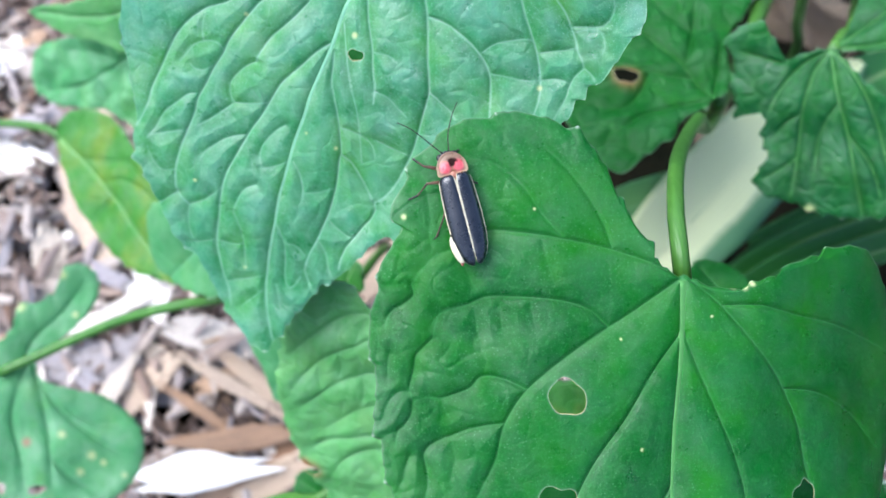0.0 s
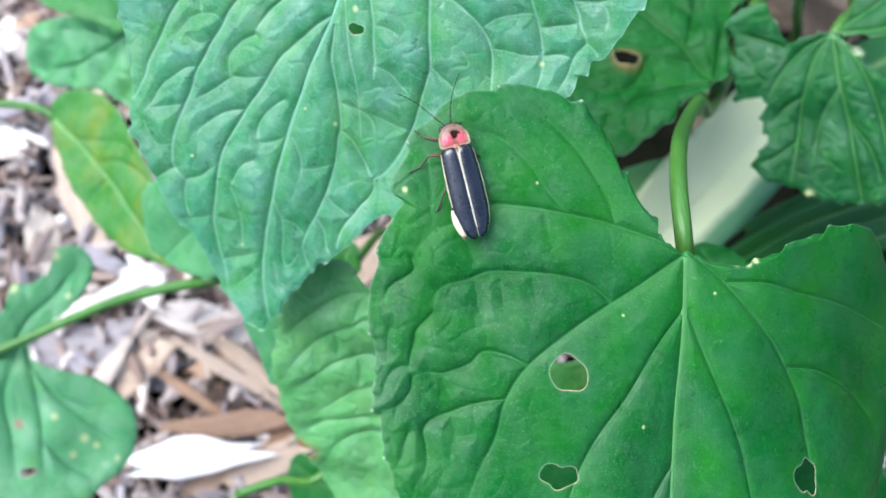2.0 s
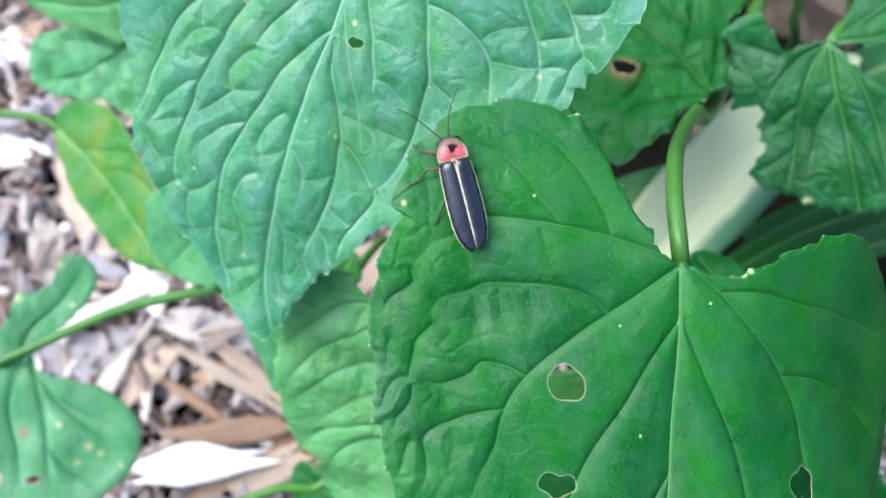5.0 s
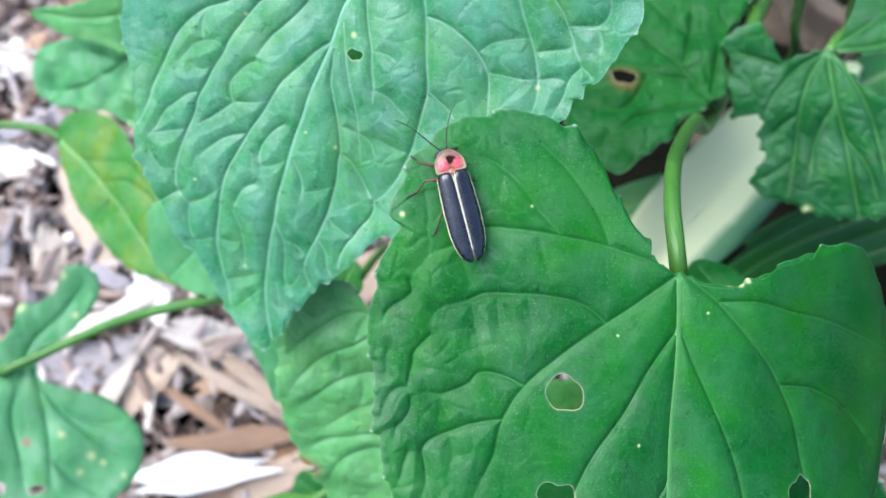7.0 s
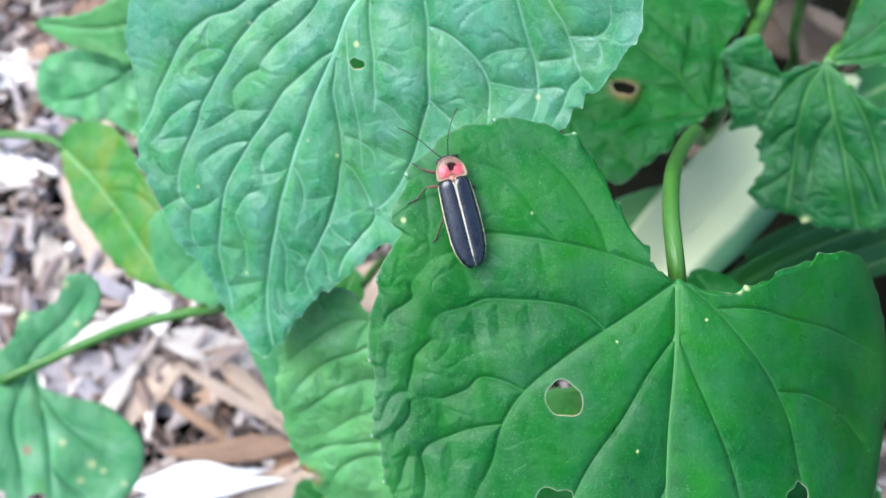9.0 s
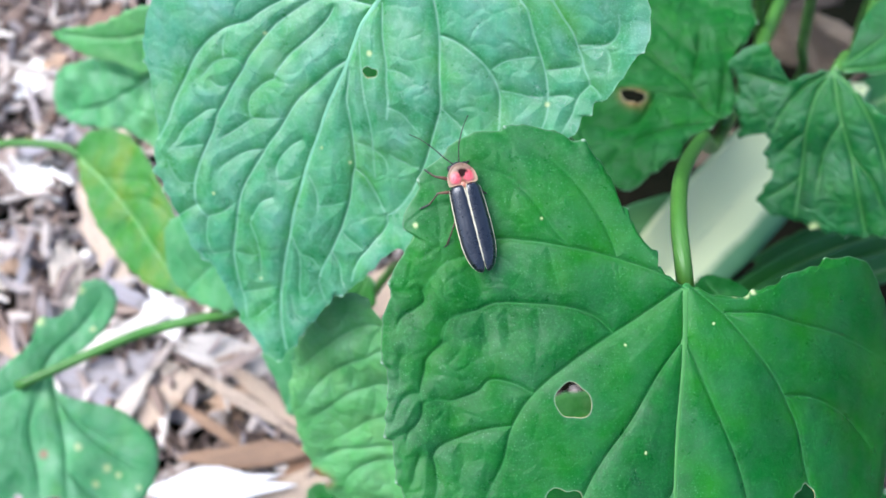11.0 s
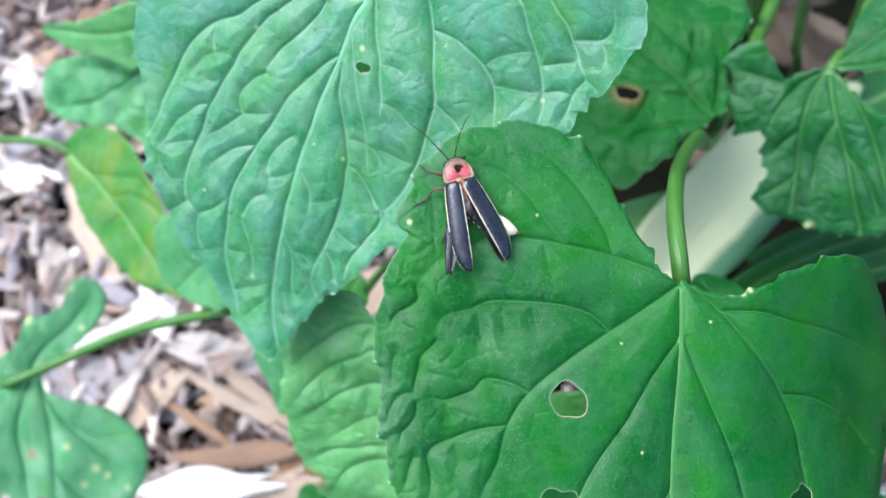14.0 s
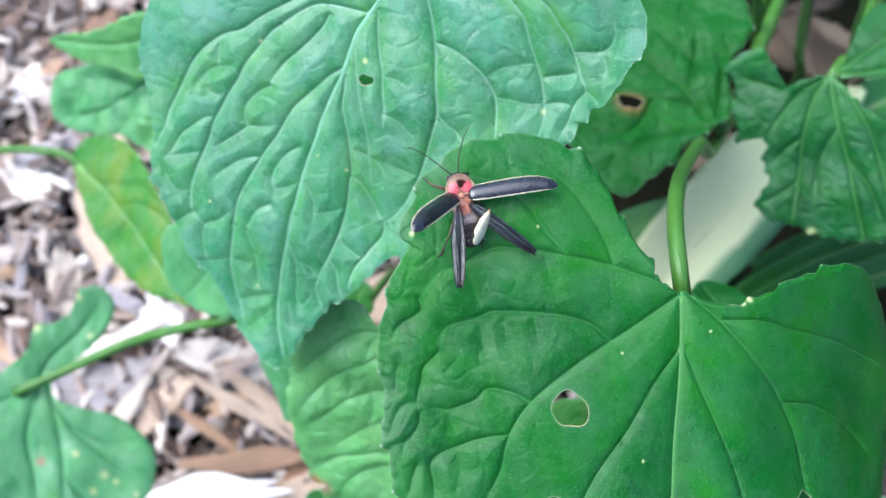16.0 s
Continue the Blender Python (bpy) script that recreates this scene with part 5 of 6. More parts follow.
wood_chip(-0.0402, 0.0296, 0.0120, 28.4, 0.0177, 0.0074, CHIP_TAN, "tan wood chip with a pointed end", 6, (0, -6), 0.006)
wood_chip(-0.0520, 0.0520, 0.0120, -27.3, 0.0280, 0.0035, CHIP_TAN, "long thin tan wood splinter", 7, (5, 6), 0.006)
wood_chip(-0.0592, 0.0456, 0.0120, -32.4, 0.0209, 0.0029, CHIP_BROWN, "short dark brown wood splinter", 8, (-8, 3), 0.006)
wood_chip(-0.0752, 0.0525, 0.0080, 45.3, 0.0193, 0.0066, CHIP_TAN, "rough broad tan wood chip", 9, (4, -8), 0.007)
wood_chip(-0.0472, 0.0541, 0.0120, -38.2, 0.0208, 0.0044, CHIP_TAN, "smooth tan strip of bark", 2, (-4, 5), 0.006)
wood_chip(-0.0904, 0.0594, 0.0060, 5.1, 0.0253, 0.0132, CHIP_GREY, "crumbling grey lump of rotten wood", 3, (3, 3), 0.012, 0.09)
wood_chip(-0.0746, 0.0519, 0.0050, 4.7, 0.0180, 0.0072, CHIP_GREY, "weathered grey wood chip with crumbly face", 4, (3, 3), 0.008, 0.06)
wood_chip(-0.0940, 0.0940, 0.0100, -57.0, 0.0316, 0.0063, CHIP_TAN, "long brown strip of bark", 5, (0, 4), 0.005)
wood_chip(-0.0893, 0.1217, 0.0100, -55.6, 0.0230, 0.0046, CHIP_TAN, "thin reddish bark strip", 6, (0, 0), 0.005)
wood_chip(-0.1186, 0.1175, 0.0070, -27.0, 0.0171, 0.0102, CHIP_CREAM, "bleached wood chip with a rough face", 7, (0, 5), 0.008, 0.05)
wood_chip(-0.1140, 0.0965, 0.0060, -15.0, 0.0189, 0.0111, CHIP_GREY, "grey weathered wood chip", 8, (5, 0), 0.008, 0.08)
wood_chip(-0.1239, 0.1508, 0.0060, 54.1, 0.0162, 0.0114, CHIP_CREAM, "bleached lump of wood", 9, (-5, 5), 0.010, 0.09)
wood_chip(-0.0164, 0.0764, 0.0300, 57.1, 0.0205, 0.0100, CHIP_TAN, "flat tan dead leaf piece", 1, (0, 0), 0.005)
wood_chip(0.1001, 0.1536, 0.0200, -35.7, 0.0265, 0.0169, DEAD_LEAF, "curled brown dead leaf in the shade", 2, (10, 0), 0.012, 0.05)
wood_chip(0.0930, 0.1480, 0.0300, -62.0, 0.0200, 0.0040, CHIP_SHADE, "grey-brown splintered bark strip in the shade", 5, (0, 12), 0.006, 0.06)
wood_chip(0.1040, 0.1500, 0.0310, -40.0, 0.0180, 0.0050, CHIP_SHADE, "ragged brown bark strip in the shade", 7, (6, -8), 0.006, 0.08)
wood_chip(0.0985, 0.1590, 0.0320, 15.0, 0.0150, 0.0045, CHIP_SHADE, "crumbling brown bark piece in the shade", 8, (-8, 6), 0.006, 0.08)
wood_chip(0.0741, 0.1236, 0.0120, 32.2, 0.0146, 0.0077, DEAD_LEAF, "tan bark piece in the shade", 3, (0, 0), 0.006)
wood_chip(-0.0387, 0.0359, 0.0100, 54.1, 0.0110, 0.0054, CHIP_BROWN, "dark brown bark piece", 4, (10, 10), 0.007)

rnd = random.Random(5)
for k in range(268):
    if k < 246:
        x, y = rnd.uniform(-0.135, -0.022), rnd.uniform(0.015, 0.19)
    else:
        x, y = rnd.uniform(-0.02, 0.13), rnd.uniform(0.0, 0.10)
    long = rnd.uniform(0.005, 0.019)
    # chips under the leaves take the wood with shade in its tones
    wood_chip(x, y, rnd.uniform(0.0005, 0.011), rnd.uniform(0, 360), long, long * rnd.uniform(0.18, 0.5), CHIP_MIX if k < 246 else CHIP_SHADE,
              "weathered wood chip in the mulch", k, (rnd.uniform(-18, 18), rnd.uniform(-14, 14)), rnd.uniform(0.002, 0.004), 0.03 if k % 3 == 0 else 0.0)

# crumbs and splinters too small to count
cv, cf = [], []
for k in range(11500):
    near = k < 6500
    x, y = (rnd.uniform(-0.15, 0.15), rnd.uniform(-0.02, 0.22)) if near else (rnd.gauss(0, 0.45), 0.1 + rnd.gauss(0, 0.45))
    long, wide = (rnd.uniform(0.0015, 0.010), rnd.uniform(0.0006, 0.0022)) if near else (rnd.uniform(0.006, 0.026), rnd.uniform(0.001, 0.004))
    m = pose(x, y, rnd.uniform(-0.001, 0.003), rnd.uniform(-30, 30), rnd.uniform(-30, 30), rnd.uniform(0, 360))
    # no crumbs in the right-hand gap, where the darkened soil stands for shade
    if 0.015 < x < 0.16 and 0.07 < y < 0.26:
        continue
    base = len(cv)
    for q in ((-1, -0.6, 0), (1, -0.4, 0), (0.9, 0.5, 0), (-0.8, 0.7, 0), (-0.8, -0.4, 0.7), (0.8, -0.3, 0.6), (0.7, 0.4, 0.8), (-0.7, 0.5, 0.6)):
        cv.append(m @ Vector((q[0] * long / 2, q[1] * wide, q[2] * wide)))
    cf += [tuple(base + i for i in f) for f in ((4, 5, 6, 7), (0, 1, 5, 4), (1, 2, 6, 5), (2, 3, 7, 6), (3, 0, 4, 7))]
# curled shreds on top of the mulch
for k in range(1100):
    x, y = rnd.uniform(-0.14, -0.018), rnd.uniform(0.01, 0.20)
    long, wide = rnd.uniform(0.003, 0.013), rnd.uniform(0.0005, 0.0016)
    curl, sway, thick = rnd.uniform(-0.4, 0.5), rnd.uniform(-0.3, 0.3), wide * rnd.uniform(0.3, 0.8)
    m = pose(x, y, rnd.uniform(0.003, 0.012), rnd.uniform(-35, 35), rnd.uniform(-16, 16), rnd.uniform(0, 360))
    base = len(cv)
    for i in range(6):
        u = i / 5 - 0.5
        w = wide * (1 - abs(2 * u) ** 3 * rnd.uniform(0.3, 0.9))
        for sy, sz in ((-1, 0), (1, 0), (0.6, 1), (-0.6, 1)):
            cv.append(m @ Vector((u * long, sy * w + sway * long * u * u, curl * long * u * u + sz * thick)))
    cf.append((base, base + 1, base + 2, base + 3))
    cf.append((base + 23, base + 22, base + 21, base + 20))
    for i in range(5):
        for s in range(4):
            p, q = base + 4 * i + s, base + 4 * i + (s + 1) % 4
            cf.append((p, p + 4, q + 4, q))
n = Nodes("mulch_crumbs")
geo = n.add("NewGeometry")
col = n.ramp(geo.outputs["Random Per Island"], (0.0, (0.08, 0.055, 0.045)), (0.3, (0.26, 0.18, 0.13)), (0.6, (0.36, 0.31, 0.29)), (0.80, (0.58, 0.49, 0.40)), (0.92, (0.76, 0.68, 0.58)), (1.0, (0.24, 0.13, 0.08)))
n.link(n.mix(n.math('MULTIPLY', n.noise(700.0), 0.5), col, (0.08, 0.05, 0.04)), n.bsdf.inputs["Base Color"])
n.bsdf.inputs["Roughness"].default_value = 0.9
tagged(mesh_object("mulch_crumbs", cv, cf, n.mat, smooth=False), "loose crumbs and splinters of brown wood mulch", "mulch", kind="stuff")

# ================= the firefly =================
def shell_material(name, a, b, rough, gloss=0.5, coat=0.0, relief=0.25, scale=1400.0, sheen=0.0):
    n = Nodes(name)
    pos = n.coords()
    coarse, fine = n.noise(scale * 0.35, 3.0, 0.6, pos), n.noise(scale * 3, 2.0, 0.6, pos)
    n.link(n.mix(n.ramp(coarse, (0.3, (0, 0, 0)), (0.7, (1, 1, 1))), a, b), n.bsdf.inputs["Base Color"])
    n.link(n.ramp(coarse, (0.3, (rough - 0.05,) * 3), (0.7, (rough + 0.08,) * 3)), n.bsdf.inputs["Roughness"])
    n.bsdf.inputs["Specular IOR Level"].default_value = gloss
    n.bsdf.inputs["Coat Weight"].default_value = coat
    n.bsdf.inputs["Sheen Weight"].default_value = sheen
    n.link(n.bump(fine, relief, 0.00006), n.bsdf.inputs["Normal"])
    return n.mat


BLACK = shell_material("black_shell", (0.003, 0.004, 0.006), (0.008, 0.010, 0.015), 0.27, 0.78, relief=0.22, scale=2600.0)
DARK = shell_material("dark_segment", (0.008, 0.006, 0.005), (0.024, 0.014, 0.011), 0.4, 0.3)
CREAMY = shell_material("cream_edge", (0.34, 0.30, 0.18), (0.50, 0.45, 0.31), 0.5, scale=4000.0)
ORANGE = shell_material("orange_thorax", (0.15, 0.026, 0.014), (0.44, 0.20, 0.12), 0.34, 0.5, scale=4200.0)
MEMBRANE = shell_material("grey_membrane", (0.035, 0.026, 0.024), (0.26, 0.21, 0.19), 0.3, 0.5, scale=4200.0)
LAMP = shell_material("pale_light_organ", (0.50, 0.46, 0.29), (0.58, 0.54, 0.38), 0.45)
LEG = shell_material("leg_brown", (0.030, 0.018, 0.010), (0.075, 0.045, 0.024), 0.4)
THIGH = shell_material("leg_orange", (0.045, 0.018, 0.009), (0.13, 0.062, 0.030), 0.4, scale=2600.0)
RING_PALE = shell_material("pale_joint", (0.07, 0.06, 0.04), (0.12, 0.10, 0.07), 0.5)
LEG_DARK = shell_material("leg_dark", (0.006, 0.005, 0.005), (0.016, 0.011, 0.009), 0.5)
n = Nodes("pronotum_shield")
pink, spot = n.attr("pink"), n.attr("spot")
grain = n.noise(1500.0, 3.0, 0.6)
col = n.mix(n.ramp(grain, (0.3, (0, 0, 0)), (0.7, (1, 1, 1))), (0.13, 0.075, 0.045), (0.24, 0.15, 0.09))
col = n.mix(n.math('MULTIPLY', n.attr("pale"), 0.55), col, (0.40, 0.29, 0.16))
col = n.mix(pink, col, n.mix(grain, (0.50, 0.045, 0.055), (0.66, 0.15, 0.16)))
col = n.mix(n.attr("rear"), col, (0.22, 0.075, 0.025))
col = n.mix(spot, col, (0.016, 0.004, 0.003))
n.link(col, n.bsdf.inputs["Base Color"])
n.link(n.ramp(grain, (0.3, (0.24,) * 3), (0.7, (0.42,) * 3)), n.bsdf.inputs["Roughness"])
n.link(n.math('SUBTRACT', 0.40, n.math('MULTIPLY', spot, 0.32)), n.bsdf.inputs["Specular IOR Level"])
n.link(n.bump(grain, 0.5, 0.00012), n.bsdf.inputs["Normal"])
SHIELD = n.mat
n = Nodes("smoky_wing")
pos = n.coords()
m = n.add("Mapping")
m.inputs["Scale"].default_value = (1.0, 0.12, 1.0)
n.link(pos, m.inputs["Vector"])
streak = n.noise(2600.0, 3.0, 0.6, m.outputs[0])
apart = n.add("SeparateXYZ")
n.link(pos, apart.inputs[0])
root = n.math('ADD', n.math('MULTIPLY', apart.outputs["Y"], 125.0), 0.92)
root = n.ramp(root, (0.0, (0.05,) * 3), (0.9, (1, 1, 1)))
pale = n.math('MULTIPLY', n.ramp(streak, (0.46, (0, 0, 0)), (0.62, (1, 1, 1))), root)
n.link(n.mix(pale, (0.002, 0.002, 0.003), (0.12, 0.13, 0.14)), n.bsdf.inputs["Base Color"])
n.bsdf.inputs["Roughness"].default_value = 0.26
n.bsdf.inputs["Specular IOR Level"].default_value = 0.6
n.link(n.math('SUBTRACT', 0.97, n.math('MULTIPLY', root, n.ramp(streak, (0.35, (0.04,) * 3), (0.65, (0.30,) * 3)))), n.bsdf.inputs["Alpha"])
n.link(n.bump(streak, 0.7, 0.0002), n.bsdf.inputs["Normal"])
WING = n.mat

BUG = pose(0.0011, 0.0409, 0.1653, 21.8, 1.6, 16.6) @ pose(-0.00052, -0.0002, 0.0011)
bug = thing("firefly", "black firefly with cream-edged wing cases and a pink shield", "firefly", BUG)


def mm(points):
    return np.array(points, float) * 0.00096


def ellipsoid(name, centre, radii, material, parent, label="", turn=0.0, flatten=1.0, u=24, v=14):
    verts, faces = [], []
    for i in range(v + 1):
        th = math.pi * i / v
        for k in range(u):
            a = 2 * math.pi * k / u
            z = math.cos(th)
            verts.append((radii[0] * math.sin(th) * math.cos(a), radii[1] * math.sin(th) * math.sin(a), radii[2] * (z if z > 0 else z * flatten)))
    for i in range(v):
        for k in range(u):
            faces.append((i * u + k, (i + 1) * u + k, (i + 1) * u + (k + 1) % u, i * u + (k + 1) % u))
    rot = Matrix.Rotation(radians(turn), 3, 'Z')
    pts = [(rot @ Vector(p) + Vector(centre)) * 0.00096 for p in verts]
    return mesh_object(name, pts, faces, material, parent, label)


# thorax, head and eyes
thorax = ellipsoid("thorax", (0, -1.3, 1.05), (1.15, 1.75, 0.62), ORANGE, bug, "glossy orange-brown thorax")
ellipsoid("scutellum", (0, -0.22, 1.60), (0.34, 0.36, 0.12), ORANGE, thorax)
ellipsoid("thorax_ridge", (0.42, -1.5, 1.50), (0.26, 0.75, 0.22), ORANGE, thorax, turn=12)
ellipsoid("thorax_ridge", (-0.42, -1.5, 1.50), (0.26, 0.75, 0.22), ORANGE, thorax, turn=-12)
head = ellipsoid("head", (-0.10, 1.72, 0.86), (0.95, 0.62, 0.44), BLACK, bug)
ellipsoid("eye", (-0.86, 1.72, 0.92), (0.36, 0.42, 0.34), LEG_DARK, head, "glossy black round eye")
ellipsoid("eye", (0.68, 1.80, 0.90), (0.36, 0.42, 0.34), LEG_DARK, head, "glossy black round eye")

# the shield over the head: rounded in front, straight behind, edges turned up a little
verts, pink, spot, pale, rear, faces = [], [], [], [], [], []
RING, AROUND = 26, 72
for i in range(RING + 1):
    s = i / RING
    for k in range(AROUND):
        a = 2 * math.pi * k / AROUND
        cx, cy = math.cos(a), math.sin(a)
        rx = 1.56
        ry = 1.40 if cy > 0 else 0.90
        pw = 2.25 if cy > 0 else 7.0
        rad = 1.0 / (abs(cx) ** pw + abs(cy) ** pw) ** (1 / pw)
        x, y = s * rad * cx * rx, s * rad * cy * ry
        x *= 1 - 0.19 * max(0, y) + 0.05 * max(0, -y)
        y -= 0.16 * s * max(0, abs(x) - 0.9) if cy < 0 else 0
        z = 1.46 + 0.22 * (1 - s ** 2.2) + 0.10 * max(0, s - 0.84) / 0.16 - 0.06 * y
        z += 0.10 * math.exp(-((abs(x) - 0.62) ** 2 + (y + 0.1) ** 2) / 0.20)
        verts.append((x, y + 0.76, z))
        p = max(math.exp(-(((x - q * 0.66) / 0.56) ** 2 + ((y + 0.14) / 0.60) ** 2) ** 2) for q in (-1, 1))
        pink.append(min(1, p * 1.3))
        rear.append(0.85 * math.exp(-((x / 0.34) ** 2 + ((y + 0.72) / 0.34) ** 2) ** 1.5))
        pale.append(min(1, max(0, s - 0.80) / 0.12) * min(1, max(0.0, 0.75 - y) / 0.8))
        spot.append(min(1, 1.6 * math.exp(-(((x - 0.04 - 0.12 * math.sin(4 * y)) / (0.44 + 0.12 * math.sin(9 * x + 5 * y))) ** 2 + ((y - 0.30) / 0.44) ** 2) ** 1.6)))
for i in range(RING):
    for k in range(AROUND):
        faces.append((i * AROUND + k, (i + 1) * AROUND + k, (i + 1) * AROUND + (k + 1) % AROUND, i * AROUND + (k + 1) % AROUND))
shield = mesh_object("pronotum", mm(verts), faces, SHIELD, bug, "cream shield with pink patches and a dark spot")
for key, values in (("pink", pink), ("spot", spot), ("pale", pale), ("rear", rear)):
    shield.data.attributes.new(key, 'FLOAT', 'POINT').data.foreach_set("value", np.array(values, np.float32))
mod = shield.modifiers.new("thickness", 'SOLIDIFY')
mod.thickness, mod.offset = 0.00010, -1.0

# antennae: eleven joints each
feelers = []
for path in ([(-0.45, 2.05, 1.2), (-1.45, 3.2, 1.7), (-2.35, 4.35, 2.0), (-3.3, 5.4, 2.1), (-4.3, 6.2, 2.0)],
             [(0.15, 2.15, 1.2), (0.25, 3.6, 1.8), (0.65, 4.9, 2.2), (1.2, 6.0, 2.3), (1.75, 6.8, 2.3)]):
    line = spline(mm(path), 12)
    antenna = None
    feelers.append(line[0])
    for k in range(11):
        a, b = line[k], line[k + 1]
        r = 0.000070 - 0.0000025 * k
        v, f = tube([a, a * 0.7 + b * 0.3, b], [r * 0.55, r, r * 1.05], 8, 6)
        if antenna is None:
            antenna = mesh_object("antenna", v, f, LEG_DARK, bug, "thin dark jointed antenna")
            feelers[-1] = (antenna, feelers[-1])
        else:
            mesh_object("joint", v, f, LEG_DARK, antenna)
            v, f = tube([a * 0.93 + b * 0.07, a * 0.78 + b * 0.22], [r * 0.72, r * 1.0], 8, 3)
            mesh_object("joint_ring", v, f, RING_PALE, antenna)

# legs: thigh, shin and foot; the feet stand on the leaf
for hip, knee, ankle, toe in (
        ((-0.9, 0.6, 0.7), (-2.7, 1.4, 0.9), (-3.0, 1.9, 0.25), (-3.5, 2.5, -0.06)),
        ((-0.9, -0.7, 0.7), (-2.8, -0.4, 1.0), (-3.9, -1.3, 0.25), (-5.0, -1.5, -0.08)),
        ((-0.9, -2.2, 0.7), (-2.0, -4.1, 1.0), (-3.1, -5.9, -0.25), (-4.3, -6.4, -0.55)),
        ((0.9, 0.6, 0.7), (0.6, 1.7, 0.8), (0.9, 2.0, 0.38), (1.4, 2.2, 0.08)),
        ((0.9, -0.7, 0.7), (1.7, -1.0, 0.7), (1.9, -1.4, 0.85), (2.3, -1.7, 0.62)),
        ((0.9, -2.2, 0.7), (1.3, -3.6, 0.6), (1.3, -5.1, 0.6), (1.3, -6.0, 0.40))):
    v, f = tube(mm([hip, tuple(0.5 * (a + b) + (0.12 if i == 2 else 0) for i, (a, b) in enumerate(zip(hip, knee))), knee]), [0.00016, 0.00018, 0.00010], 10, 16)
    leg = mesh_object("leg", v, f, THIGH, bug, "thin orange-brown jointed leg")
    v, f = tube(mm([knee, ankle]), [0.00011, 0.00008, 0.00011], 8, 10)
    mesh_object("shin", v, f, LEG, leg)
    v, f = tube(mm([ankle, tuple(0.5 * (a + b) for a, b in zip(ankle, toe)), toe]), [0.00010, 0.00011, 0.00008, 0.00010, 0.00004], 8, 16)
    mesh_object("foot", v, f, LEG_DARK, leg, "dark five-jointed foot")


def wing_case(side):
    """side: -1 or 1. A domed case with a cream rim, hinged at its shoulder, lying back along -y."""
    rows, across, size = 72, 17, 9.35
    verts = []
    sts = [0, 0.02, 0.06, 0.2, 0.45, 0.68, 0.80, 0.89, 0.95, 0.98, 1.0]
    out = [1.30, 1.48, 1.62, 1.72, 1.80, 1.76, 1.60, 1.34, 1.04, 0.78, 0.48]
    inn = [0.30, 0.20, 0.11, 0.05, 0.05, 0.05, 0.05, 0.06, 0.10, 0.16, 0.28]
    for i in range(rows + 1):
        s = 1 - (1 - i / rows) ** 1.3
        a, b = np.interp(s, sts, inn), np.interp(s, sts, out)
        for k in range(across):
            u = k / (across - 1)
            x = a + (b - a) * u
            dome = 0.68 * min(1.0, max(0.12, (b - a) / 1.3)) * (1 - (1 - u) ** 2 * 0.25 - u ** 3.2 * 1.15)
            z = dome + 0.05 * math.sin(3 * u * math.pi) * 0.4 - 0.30 * s * s - 0.10 * max(0, 0.06 - s) / 0.06
            verts.append((side * (x - 0.80), -s * size, z))
    faces = [(i * across + k, i * across + k + 1, (i + 1) * across + k + 1, (i + 1) * across + k) for i in range(rows) for k in range(across - 1)]
    if side > 0:
        faces = [f[::-1] for f in faces]
    ob = mesh_object("wing_case", mm(verts), faces, BLACK, bug, "black leathery wing case with a cream rim")
    mod = ob.modifiers.new("thickness", 'SOLIDIFY')
    mod.thickness, mod.offset = 0.00012, 0.0
    outer = [verts[i * across + across - 1] for i in range(0, rows + 1, 3)] + [verts[rows * across + 4]]
    inner = [verts[i * across] for i in range(0, rows + 1, 3)] + [verts[rows * across + 5]]
    v, f = tube(mm(outer), [0.00007, 0.00010, 0.00010, 0.00009, 0.00006], 8, 60)
    mesh_object("rim", v, f, CREAMY, ob, "cream outer rim")
    v, f = tube(mm(inner), [0.00009, 0.00010, 0.00009, 0.00008, 0.00005], 8, 60)
    mesh_object("seam", v, f, CREAMY, ob, "cream inner seam")
    return ob


def hind_wing(side):
    """A long membrane folded like a fan, with dark ribs."""
    rows, across, size = 36, 13, 8.8
    verts = []
    for i in range(rows + 1):
        s = i / rows
        w = np.interp(s, [0, 0.1, 0.4, 0.75, 0.93, 1.0], [0.40, 0.95, 1.60, 1.35, 0.95, 0.45])
        for k in range(across):
            u = k / (across - 1)
            z = 0.13 * math.cos(u * math.pi * 3.4) * (0.3 + 0.7 * s) - 0.25 * (u - 0.3) ** 2
            verts.append((side * (0.92 * w * (u - 0.48)), -s * size + 0.25 * math.sin(u * 3) * s, z))
    faces = [(i * across + k, i * across + k + 1, (i + 1) * across + k + 1, (i + 1) * across + k) for i in range(rows) for k in range(across - 1)]
    ob = mesh_object("hind_wing", mm(verts), faces, WING, bug, "smoky black folded flight wing")
    for k, r in ((0, 0.00008), (4, 0.00004), (8, 0.00004)):
        v, f = tube(mm([(a, b, c + 0.03) for a, b, c in (verts[i * across + k] for i in range(0, rows + 1, 4))]), [r, r, r * 0.6], 6, 40)
        mesh_object("wing_rib", v, f, DARK, ob)
    return ob


case_left, case_right = wing_case(-1), wing_case(1)
wing_left, wing_right = hind_wing(-1), hind_wing(1)

# abdomen: overlapping dark plates, then the pale tail that bends by itself
abdomen = ellipsoid("abdomen", (0, -1.6, 0.0), (1.20, 2.1, 0.52), DARK, bug, "dark banded abdomen")
for k in range(5):
    y = -0.35 - 0.72 * k
    ellipsoid("plate", (0, y, 0.22), (1.26 - 0.03 * k, 0.66, 0.36 - 0.03 * k), MEMBRANE if k < 2 else DARK, abdomen, flatten=0.8)
    for s in (-1, 1):
        ellipsoid("plate_edge", (s * (1.24 - 0.03 * k), y - 0.12, 0.06), (0.08, 0.18, 0.12), CREAMY, abdomen, turn=s * 12, u=10, v=8)
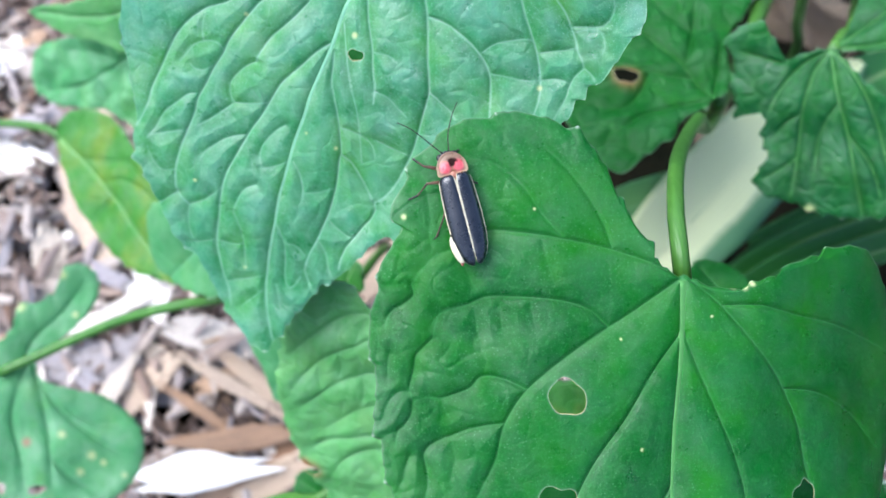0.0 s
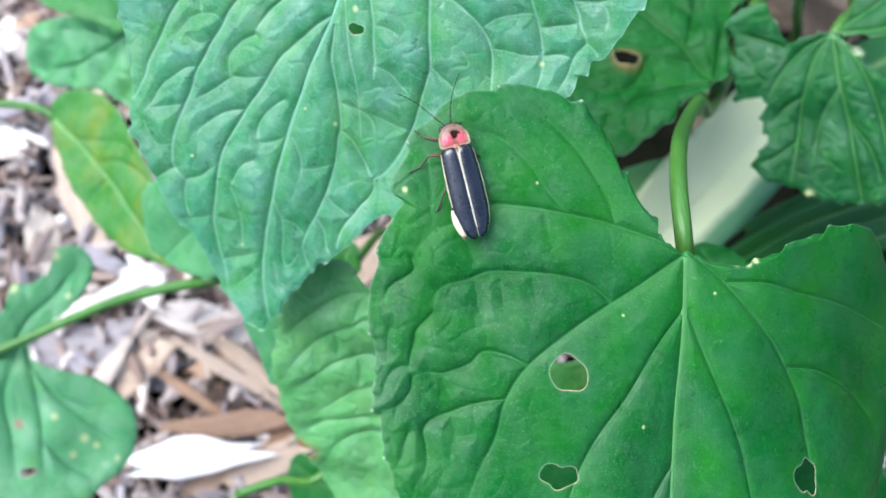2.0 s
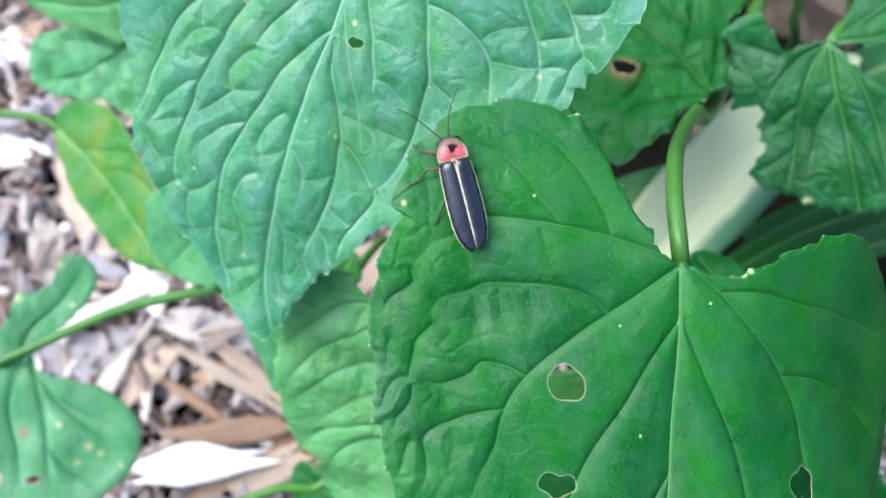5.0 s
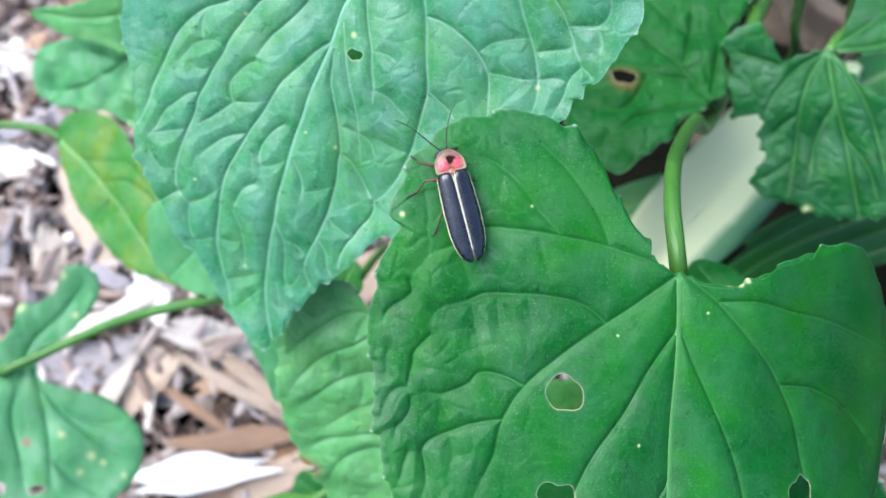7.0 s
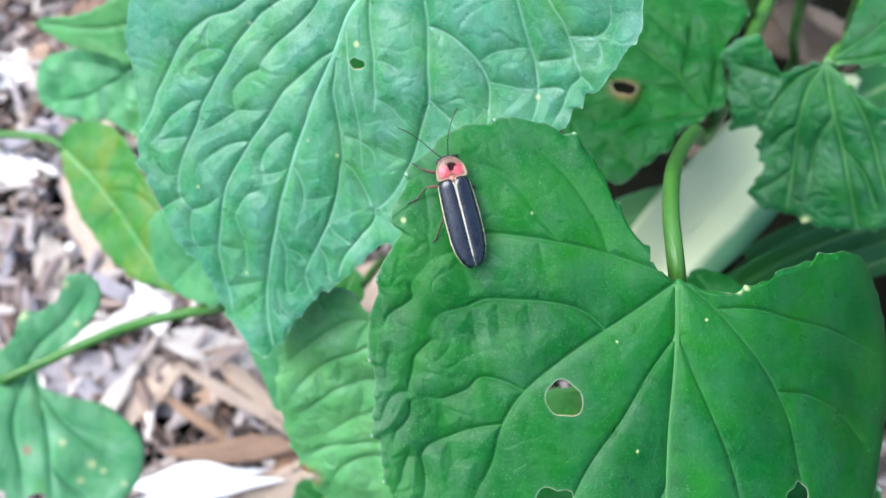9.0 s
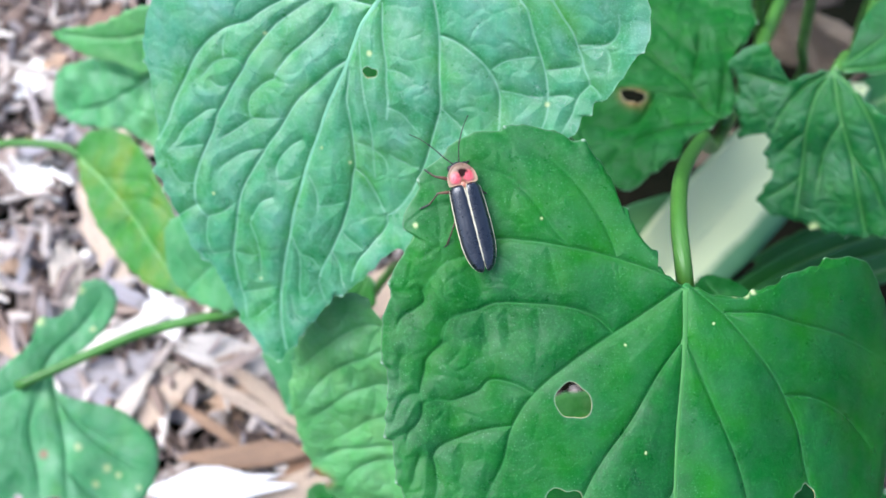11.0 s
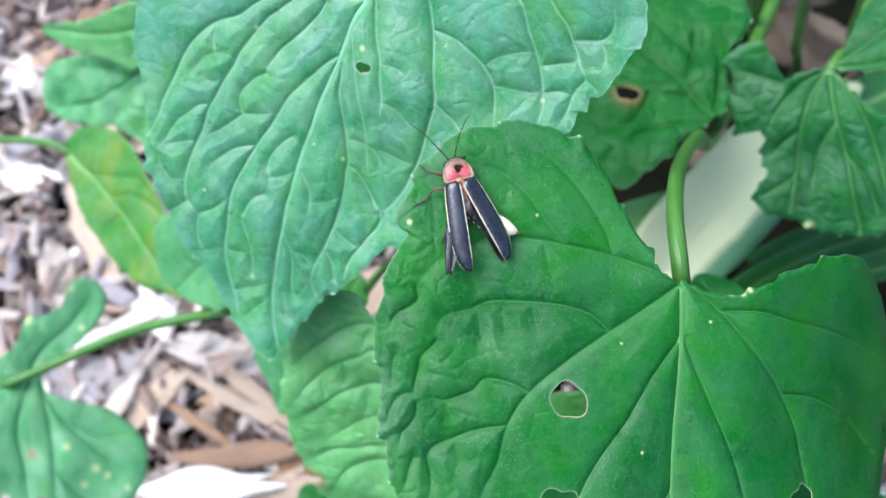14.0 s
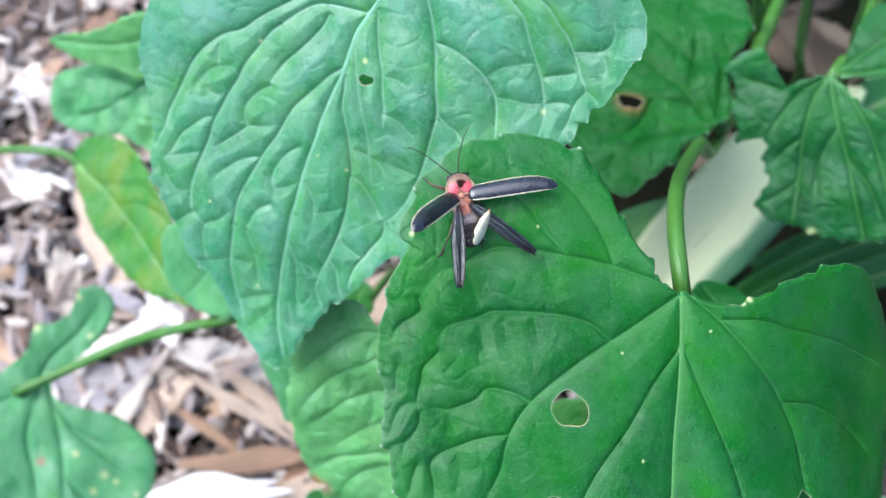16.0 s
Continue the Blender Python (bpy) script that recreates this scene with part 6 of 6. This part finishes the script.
tail = ellipsoid("tail", (0, -1.6, 0.0), (1.06, 1.95, 0.46), LAMP, bug, "pale cream light organ at the tail")
ellipsoid("tail_plate", (0, -0.55, 0.17), (0.98, 0.62, 0.40), DARK, tail)
ellipsoid("tail_patch", (0.0, -1.15, 0.14), (0.70, 0.95, 0.36), DARK, tail, "dark patch on the tail")
ellipsoid("tail_tip", (0, -3.45, 0.0), (0.30, 0.30, 0.16), ORANGE, tail, "small reddish tail tip")
for ring_y in (-1.15, -2.25):
    ellipsoid("tail_fold", (0, ring_y, -0.02), (1.04, 0.40, 0.47), LAMP, tail)
# the tail narrows towards its tip and bends like a bow
for piece in (tail, *tail.children):
    for v in piece.data.vertices:
        far = min(1.0, max(0.0, -v.co.y / 0.0034))
        v.co.x = v.co.x * (1.08 - 0.46 * far ** 1.6) + 0.00042 * (far - 0.35) ** 2


def hinge(x, lift, roll, turn):
    return pose(x, -0.00022, 0.00142, 0, 0, turn) @ pose(0, 0, 0, lift, 0, 0) @ pose(0, 0, 0, 0, roll, 0)


def motions():
    """The firefly: wing cases, flight wings and abdomen open and close; the body settles a little at the end."""
    walk(bug, [(t, BUG @ pose(x * 0.001, y * 0.001, 0, 0, 0, r)) for t, x, y, r in (
        (0.0, 0, 0, 0), (12.0, 0, 0, 0), (13.5, 0.1, 0, 0), (14.9, 0.15, -0.05, 0), (15.5, 0.10, -0.18, -2), (16.0, 0.12, -0.30, -4))])
    # seconds, opening, lift, roll
    walk(case_right, [(t, hinge(0.00077, -lift, roll, turn)) for t, turn, lift, roll in (
        (0.0, 0, 0, 0), (3.0, 0, 0, 0), (3.3, 2, 0, 0), (3.4, 4, 1, 0), (3.5, 10, 2, 0), (3.6, 20, 4, 0), (3.7, 27, 6, 0), (3.8, 35, 6, 0), (3.9, 32, 6, 0), (4.0, 18, 4, 0),
        (4.1, 6, 1, 0), (4.2, 7, 1, 0), (4.6, 2, 0, 0), (5.2, 0, 0, 0), (11.8, 0, 0, 0), (12.2, 3, 0, 0), (12.5, 7, 0, 0), (12.8, 9, 1, 0), (13.2, 11, 2, 0), (13.6, 14, 2, 0),
        (14.0, 15, 2, 0), (14.2, 12, 2, 0), (14.4, 12, 2, 0), (14.5, 13, 2, 0), (14.6, 24, 4, 0), (14.7, 45, 8, 0), (14.8, 67, 8, 0), (14.9, 79, 8, 0), (15.0, 81, 8, 4),
        (15.5, 84, 8, 4), (16.0, 88, 8, 4))])
    walk(case_left, [(t, hinge(-0.00077, -lift, roll, -turn)) for t, turn, lift, roll in (
        (0.0, 0, 0, 0), (12.2, 0, 0, 0), (13.0, 1, 0, 0), (13.5, 3, 0, 0), (14.0, 6, 2, 0), (14.5, 8, 2, 0), (14.8, 11, 4, 0), (14.9, 15, 16, 4), (15.0, 52, 52, 6),
        (15.2, 56, 54, 6), (15.5, 61, 53, 6), (16.0, 66, 50, 6))])
    def fold(side, t, turn, lift):
        """A flight wing slides forward under its case as it folds."""
        back = 0.00030 + 0.00080 * min(1.0, (turn + 5 * lift) / 18)
        return t, pose(side * 0.00062, -back, 0.00150 + 0.00001 * lift, -lift, 0, side * turn)
    walk(wing_right, [fold(1, *row) for row in (
        (0.0, 0, 0), (3.4, 0, 0), (3.6, 14, 0), (3.7, 26, 0), (3.8, 62, 4), (3.9, 62, 4), (4.0, 22, 2), (4.1, 3, 0), (4.4, 0, 0), (12.2, 0, 0), (12.8, 7, 0), (13.0, 10, 0),
        (14.0, 12, 0), (14.2, 4, 0), (14.5, 4, 0), (14.6, 18, 0), (14.7, 42, 2), (14.8, 48, 4), (15.0, 47, 4), (15.5, 42, 6), (16.0, 42, 6))])
    walk(wing_left, [fold(-1, *row) for row in (
        (0.0, 0, 0), (13.3, 0, 0), (13.6, 5, 0), (13.8, 13, 0), (14.0, 19, 0), (14.5, 19, 0), (14.8, 21, 2), (15.0, 14, 4), (15.5, 12, 6), (16.0, 10, 6))])
    for (antenna, at), sway in zip(feelers, (
            ((0.0, 0), (4.0, 1), (7.0, 0), (12.0, 0), (12.5, -6), (13.5, -8), (14.5, -7), (15.0, -2), (15.3, 4), (16.0, 6)),
            ((0.0, -4), (4.0, -3), (7.0, -5), (12.0, -5), (12.5, -10), (13.5, -14), (14.5, -12), (15.0, -8), (15.3, -6), (16.0, -3)))):
        walk(antenna, [(t, pose(*at, 0, 0, a) @ pose(*(-at))) for t, a in sway])
    bend = ((0.0, -12, -12, 0), (3.0, -12, -12, 0), (4.2, -12, -13, 0), (5.0, -6, -7, 0), (6.0, 0, 0, 0), (12.2, 0, 0, 0), (12.5, 10, 12, 0), (12.8, 24, 38, 0), (13.2, 30, 50, 0), (13.6, 32, 52, 0),
            (14.0, 32, 50, 0), (14.2, 4, 4, 0), (14.3, -4, -8, 0), (14.5, -8, -10, 0), (14.8, -12, -16, 0), (14.9, -6, -6, 0), (15.0, 4, 34, 0), (15.2, 6, 76, -55), (15.5, 8, 118, -100), (15.7, 8, 132, -116),
            (16.0, 8, 146, -122))
    walk(abdomen, [(t, pose(0, -0.0018, 0.00095, 0, 0, a)) for t, a, b, r in bend])
    rows = []
    for t, a, b, r in bend:
        joint = pose(0, -0.0018, 0.00095, 0, 0, a) @ Vector((0, -0.001 * np.interp(t, (0.0, 4.2, 6.0, 14.8, 15.0, 15.3), (3.75, 3.75, 3.4, 3.3, 2.85, 3.25)), 0.00002 + 0.0009 * min(1.0, -r / 70)))
        rows.append((t, pose(*joint, 0, 0, b) @ pose(0, 0, 0, 0, -r, 0)))
    walk(tail, rows)


motions()
